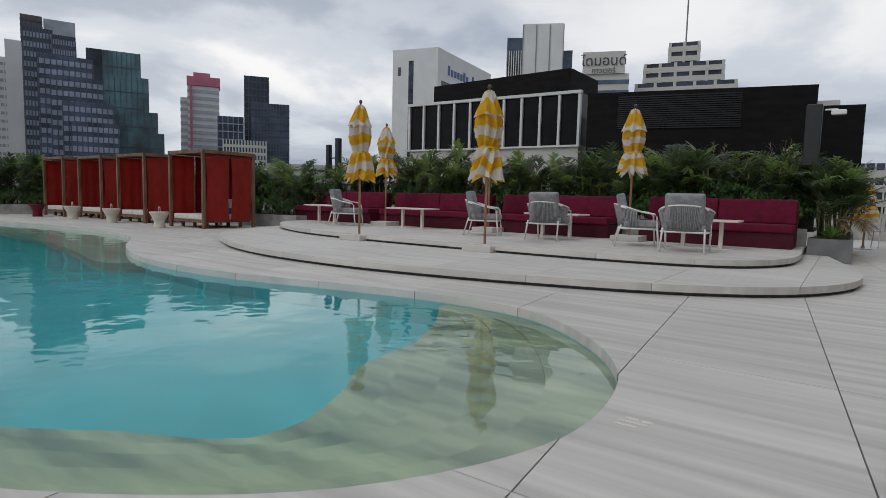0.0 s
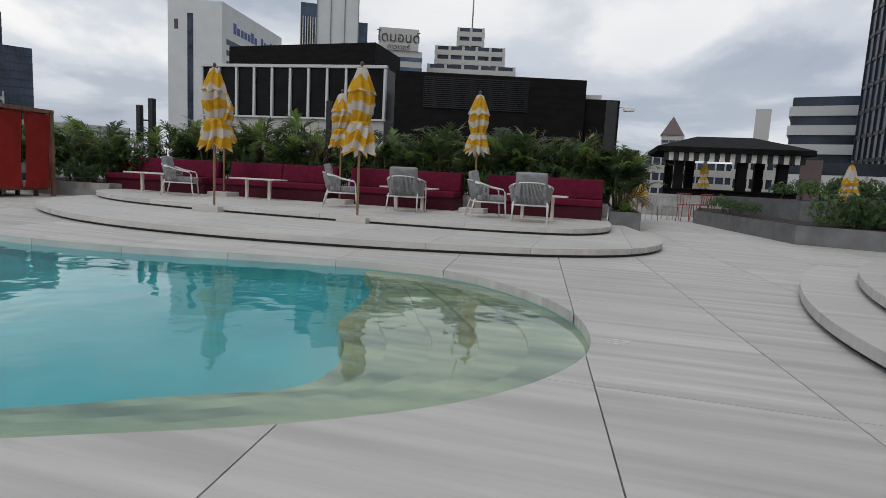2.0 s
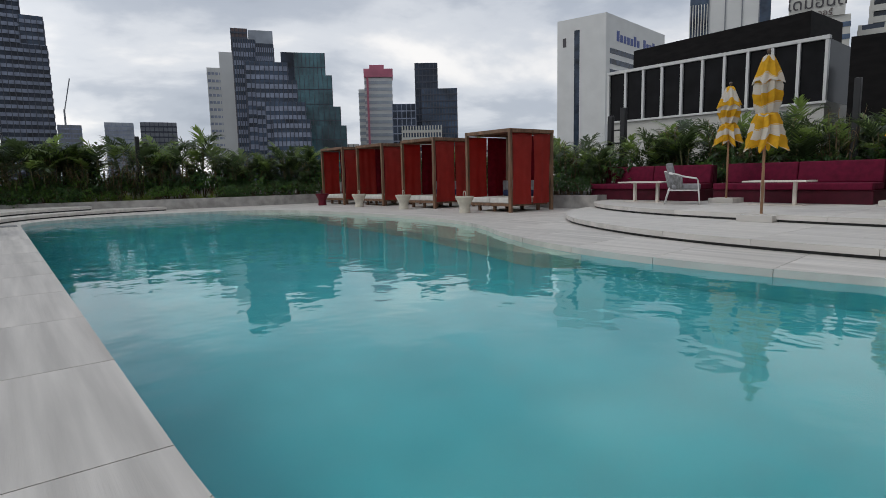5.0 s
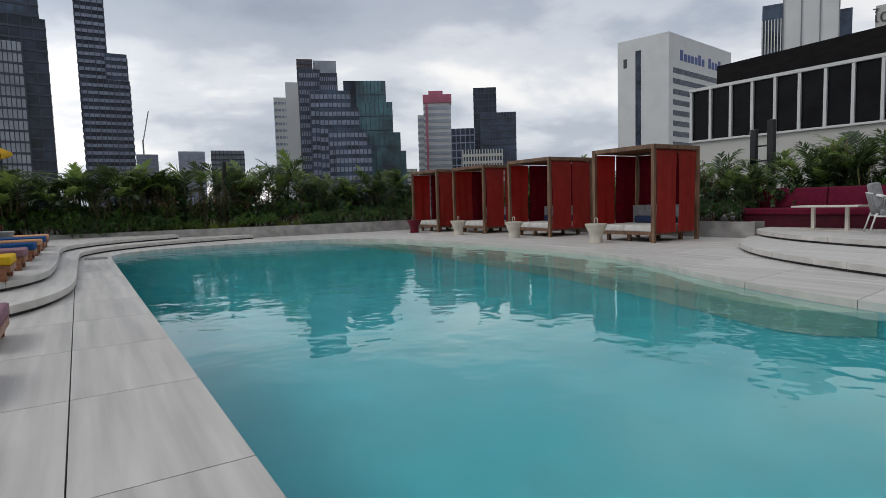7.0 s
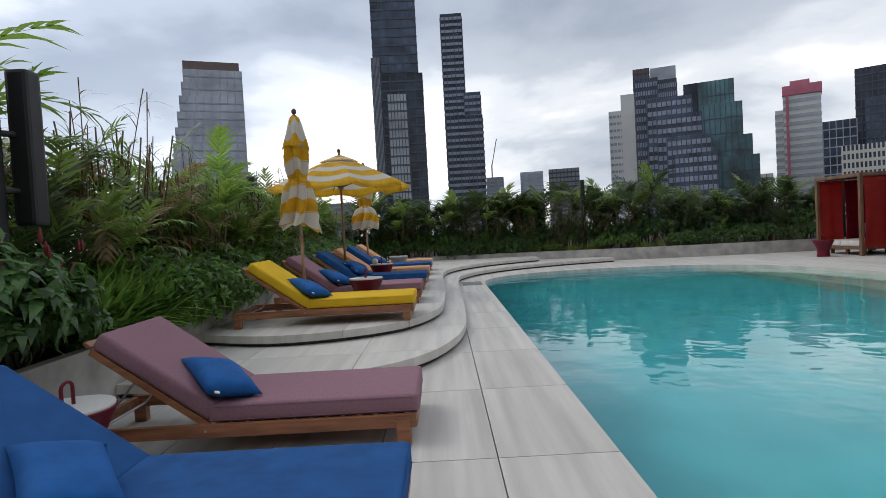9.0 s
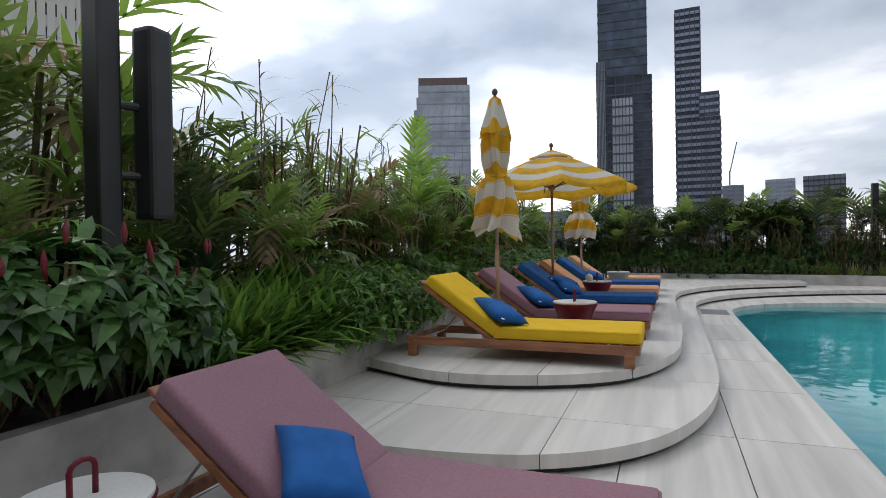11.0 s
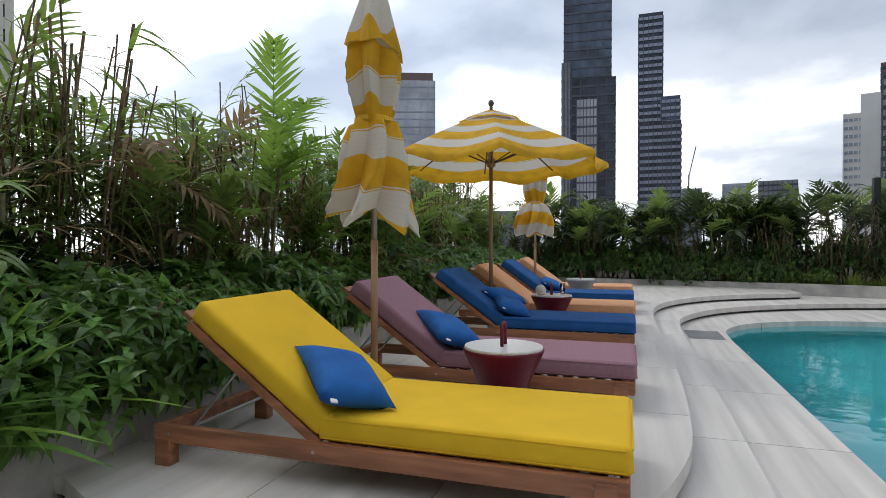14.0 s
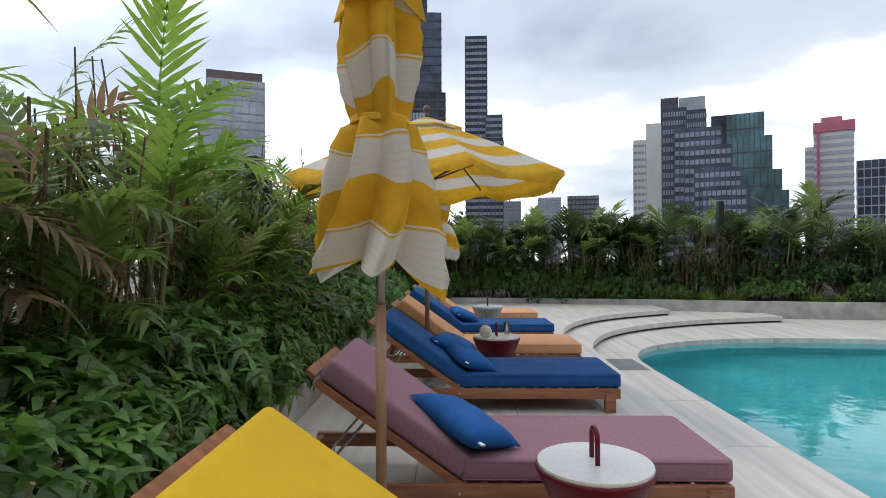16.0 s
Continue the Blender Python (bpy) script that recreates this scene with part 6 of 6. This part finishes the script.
off = Vector((math.sin(ang), -math.cos(ang), 0)) * 0.2
words("\u0e44\u0e14\u0e21\u0e2d\u0e19\u0e14\u0e4c", 4.2, (mid_p.x + off.x, mid_p.y + off.y, z1 + 2.6), ang, SIGN_DARK, t)
words("\u0e17\u0e32\u0e27\u0e40\u0e27\u0e2d\u0e23\u0e4c", 2.2, (mid_p.x + off.x, mid_p.y + off.y, z1 + 0.3), ang, BROWN_CAP, t)
t = thing("apartment_tower", "cream stepped apartment tower with dark balconies", "tower")
for az0, az1, el, dist in ((17.5, 9.1, 11.0, 200), (16.8, 10.2, 12.7, 203), (14.7, 12.3, 14.4, 207)):
    a, b, z1 = block(t, E0, az0, az1, el, dist, 14, GLASS_DARK, CONC_WARM, 3.1, 1.7, 5 if dist < 205 else 2, CONC_WARM, 0, 0.6, 0.9)
bm = bmesh.new()
pm = bearing(E0, 13.4, 207)
rod(bm, (pm.x, pm.y, 50), (pm.x, pm.y, 78), 0.25, 6)
part("antenna", bm, CONC_GREY, t)

# black restaurant building across the gap
t = thing("black_building", "black clad building with a white framed window band", "building")
wl0, wl1 = bearing(E0, 39.2, 70.2), bearing(E0, 22.6, 60.0)
prism(t, "lower_wall", wl0, wl1, 18, BASE, 6.85, CONC_WARM)
prism(t, "window_glass", wl0 + (wl1 - wl0) * 0.002, wl1, 17.6, 6.85, 12.15, BLACK_GLASS)
dv = wl1 - wl0
ang = math.atan2(dv.y, dv.x)
for i in range(11):
    p = wl0 + dv * (i / 10)
    bm = bmesh.new()
    box(bm, (-0.13, -0.28, 6.85), (0.13, 0.20, 12.0), 0.02)
    o = part("mullion", bm, CONC_WHITE, t)
    o.location, o.rotation_euler = (p.x, p.y, 0), (0, 0, ang)
bm = bmesh.new()
box(bm, (-0.2, -0.32, 12.002), (dv.length + 0.2, 0.20, 12.32), 0.02)
box(bm, (-0.2, -0.28, 6.65), (dv.length + 0.2, 0.20, 6.848), 0.02)
o = part("window_frame", bm, CONC_WHITE, t)
o.location, o.rotation_euler = (wl0.x, wl0.y, 0), (0, 0, ang)
b0, b1, b2 = bearing(E0, 36.9, 74.8), bearing(E0, 23.6, 64.0), bearing(E0, 21.0, 71.2)
prism(t, "upper_block", b0, b1, 0, 12.33, 15.45, BLACK_WALL, away=b2 - b1)
c0, c1 = bearing(E0, 21.9, 50.3), bearing(E0, 2.9, 51.1)
prism(t, "louvre_block", c0, c1, 14, BASE, 10.2, BLACK_WALL)
dv = c1 - c0
ang = math.atan2(dv.y, dv.x)
bm = bmesh.new()
for i in range(16):
    z = 7.2 + i * 0.17
    box(bm, (2.5, -0.12, z), (dv.length * 0.70, -0.01, z + 0.08))
o = part("louvre", bm, BLACK, t)
o.location, o.rotation_euler = (c0.x, c0.y, 0), (0, 0, ang)
prism(t, "side_block", bearing(E0, 2.85, 52.0), bearing(E0, -0.4, 52.6), 10, BASE, 8.75, BLACK_WALL)
bm = bmesh.new()
q = bearing(E0, 2.1, 53.5)
box(bm, (q.x - 0.7, q.y - 0.4, 8.751), (q.x + 0.7, q.y + 0.7, 9.3), 0.05)
part("air_unit", bm, CONC_WHITE, t)

# towers to the west
t = thing("tower", "dark glass twin-faced skyscraper with pale panels", "tower")
for az0, az1, el, dist, gl, bd in ((96.4, 92.0, 22.6, 300, GLASS_BLUE, BAND_DARK), (95.0, 93.4, 24.6, 303, GLASS_DARK, BAND_DARK), (96.5, 91.6, 15.5, 296, GLASS_DARK, BAND_DARK), (95.2, 93.3, 13.6, 293, GLASS_SILVER, BAND_DARK), (96.6, 95.8, 17.0, 295, GLASS_SILVER, BAND_LIGHT)):
    block(t, E9, az0, az1, el, dist, 20, gl, bd, 4.6, 0.9, 6, BAND_DARK, -8, 0.3)
t = thing("tower", "slim dark skyscraper with banded floors and a shoulder", "tower")
block(t, E9, 89.5, 87.4, 20.6, 380, 22, GLASS_DARK, BAND_LIGHT, 4.2, 1.9, 5, BAND_DARK, -8, 0.5)
block(t, E9, 89.4, 85.8, 11.2, 376, 20, GLASS_DARK, BAND_LIGHT, 4.2, 1.9, 9, BAND_DARK, -8, 0.5)
block(t, E9, 87.5, 85.9, 13.4, 379, 20, GLASS_BLUE, BAND_LIGHT, 4.2, 1.9, 4, BAND_DARK, -8, 0.5)
t = thing("tower", "silver stepped office tower with a brown cap", "tower")
for i, (el, w) in enumerate(((15.7, 0.0), (14.6, 0.2), (13.4, 0.45), (12.0, 0.7), (10.6, 0.95), (9.2, 1.2), (7.8, 1.45))):
    block(t, E9, 114.1 + w, 109.0, el, 240 - i * 1.2, 10, GLASS_SILVER, BAND_LIGHT, 3.0, 0.5, 8, BAND_LIGHT, -5, 0.15, 0.2)
block(t, E9, 114.1, 109.2, 16.4, 241, 8, BROWN_CAP, None, 3, 1, 0)
for az0, az1, el, dist, gl, bd, lab in ((85.7, 84.0, 5.0, 500, CONC_GREY, BAND_LIGHT, "grey tower under construction"), (82.3, 80.1, 5.3, 520, GLASS_SILVER, BAND_LIGHT, "distant pale glass tower"),
                                        (79.5, 76.6, 5.4, 420, CONC_GREY, BAND_DARK, "distant brown-grey apartment block"), (107, 99, 3.2, 400, CONC_GREY, BAND_LIGHT, "low distant city block"),
                                        (64, 60, 3.4, 420, CONC_WARM, BAND_DARK, "low distant city block"), (52, 43, 3.0, 300, CONC_WARM, BAND_DARK, "low distant city block")):
    t = thing("office_building", lab + " seen over the hedge", "building")
    block(t, E9, az0, az1, el, dist, 30, gl, bd, 3.4, 1.0, 8, bd, -5, 0.3)
t = thing("crane", "thin construction crane on a far tower", "crane")
pm = bearing(E9, 85.1, 500)
bm = bmesh.new()
rod(bm, (pm.x, pm.y, 44), (pm.x, pm.y, 56), 0.6, 6)
rod(bm, (pm.x, pm.y, 54), (pm.x + 2, pm.y + 5, 78), 0.4, 6)
part("jib", bm, CONC_GREY, t)
t = thing("apartment_tower", "tall cream apartment tower with balconies behind the palms", "tower")
block(t, E12, 153.0, 144.7, 34, 90, 20, GLASS_BLUE, CONC_WARM, 3.1, 1.5, 12, CONC_WARM, -5, 0.5, 0.9)

# towards the walkway
t = thing("office_building", "white banded office block beyond the pavilion", "building")
block(t, E15, -15.5, -20.4, 8.3, 120, 20, GLASS_DARK, CONC_WHITE, 3.3, 1.7, 0, None, -5, 0.4)
t = thing("tower", "slim white tower beyond the pavilion", "tower")
block(t, E15, -12.9, -14.1, 7.4, 260, 12, CONC_WARM, None, 3, 1, 0)
t = thing("spired_tower", "far tower with a pointed dark roof", "tower")
a, b, z1 = block(t, E15, -5.4, -7.3, 5.1, 260, 9, CONC_WARM, BAND_DARK, 3.2, 1.0, 3, CONC_WARM, 0)
bm = bmesh.new()
pm = (a + b) / 2
bmesh.ops.create_cone(bm, cap_ends=True, segments=4, radius1=6.5, radius2=0.1, depth=8, matrix=Matrix.Translation((pm.x, pm.y + 4, z1 + 4)) @ Matrix.Rotation(0.7, 4, "Z"))
part("roof", bm, BROWN_CAP, t)
for az0, az1, el, dist in ((1.0, -3.5, 3.6, 160), (-2.5, -7.6, 3.0, 130), (-7.0, -12.5, 2.6, 150), (-11.5, -16, 3.0, 110)):
    t = thing("office_building", "low pale city block beyond the pavilion", "building")
    block(t, E15, az0, az1, el, dist, 20, GLASS_DARK, CONC_WARM, 3.2, 1.6, 7, CONC_WARM, -5, 0.3)
t = thing("hotel_building", "dark glass hotel block beside the terrace", "building")
t2 = thing("office_building", "low white building with dark window bands near the pavilion", "building")
block(t2, E15, -15.6, -24.5, 2.9, 62, 14, GLASS_DARK, CONC_WHITE, 2.6, 1.5, 0, None, -5, 0.3)
block(t2, E15, -16.4, -18.0, 3.1, 52, 6, BROWN_CAP, None, 3, 1, 0)
a, b = bearing(E15, -20.2, 105), bearing(E15, -23.4, 88)
prism(t, "glass_wall", a, b, 0, BASE, 46, GLASS_DARK, away=Vector((40, 0, 0)))
facade(t, a, b, 0, 46, 3.6, 0.5, BLACK, 8, BLACK, 0.12, 0.15)
# wall added out of view, there only to show in reflections
prism(t, "rear_wall", Vector((13.8, 24, 0)), Vector((13.8, -8, 0)), 25, BASE, 26, CONC_WARM)
facade(t, Vector((13.8, 24, 0)), Vector((13.8, -8, 0)), 0, 26, 3.4, 1.2, CONC_WARM, 10, CONC_WARM, 0.2)

# ---------------------------------------------------------------- marks and drains on the deck
bm = bmesh.new()
box(bm, (-23.0, 0.12, -0.001), (-22.2, 0.60, 0.004))
tagged(part("drain_cover", bm, PLANTER_GREY), "dark wet stone drain cover set in the deck", "drain cover")
for i, (dx, dy, w, d) in enumerate(((0, 0, 0.10, 0.02), (0, 0.05, 0.14, 0.02), (0.02, 0.10, 0.06, 0.02), (0.10, 0.09, 0.05, 0.03))):
    bm = bmesh.new()
    box(bm, (-0.56 + dx, 4.70 + dy, 0.0005), (-0.56 + dx + w, 4.70 + dy + d, 0.003))
    tagged(part("depth_mark", bm, TABLE_WHITE), "small white depth mark painted on the deck", "marking", group="deck marks")

# ---------------------------------------------------------------- paving pieces
paving(floor, DECK_A, grid(-9.13, 1.44, -32, -4.3), grid(-0.05, 0.72, -7, 0.6), 0.0, 0.05, STONE, lambda x, y: -20 < x and y > -3.3)
paving(floor, DECK_B, grid(-0.76, 1.36, -32, -0.5) + [0.42, 1.75, 3.2, 5.0, 7.5, 10.0], [-5.5, -3, -0.8, 1.45, 3.82, 6.05, 8.3, 9.6, 11.0, 13.0, 15.0, 17.0, 19.0, 21.0, 23.5], 0.0, 0.11, STONE,
       lambda x, y: -14 < x < 5 and -1 < y < 20, tilt=0.10)
for o, shape, z1, n in plates:
    gx = grid(-15.95, 1.42, -30, -13) if "lounge" in n else grid(-12.9, 1.42, -14, 1) if "sofa" in n else [3.5, 6.0, 9.0]
    gy = [-2.28, -1.52, -0.78] if n == "lounge_platform" else [-2.4, -1.2] if n == "lounge_step" else [9.1, 10.4, 12.4, 14.0] if "sofa" in n else [3.0, 4.6, 6.2, 7.8]
    paving(o, shape, gx, gy, z1, 0.088, STONE_EDGE, lambda x, y: True, 0.003)
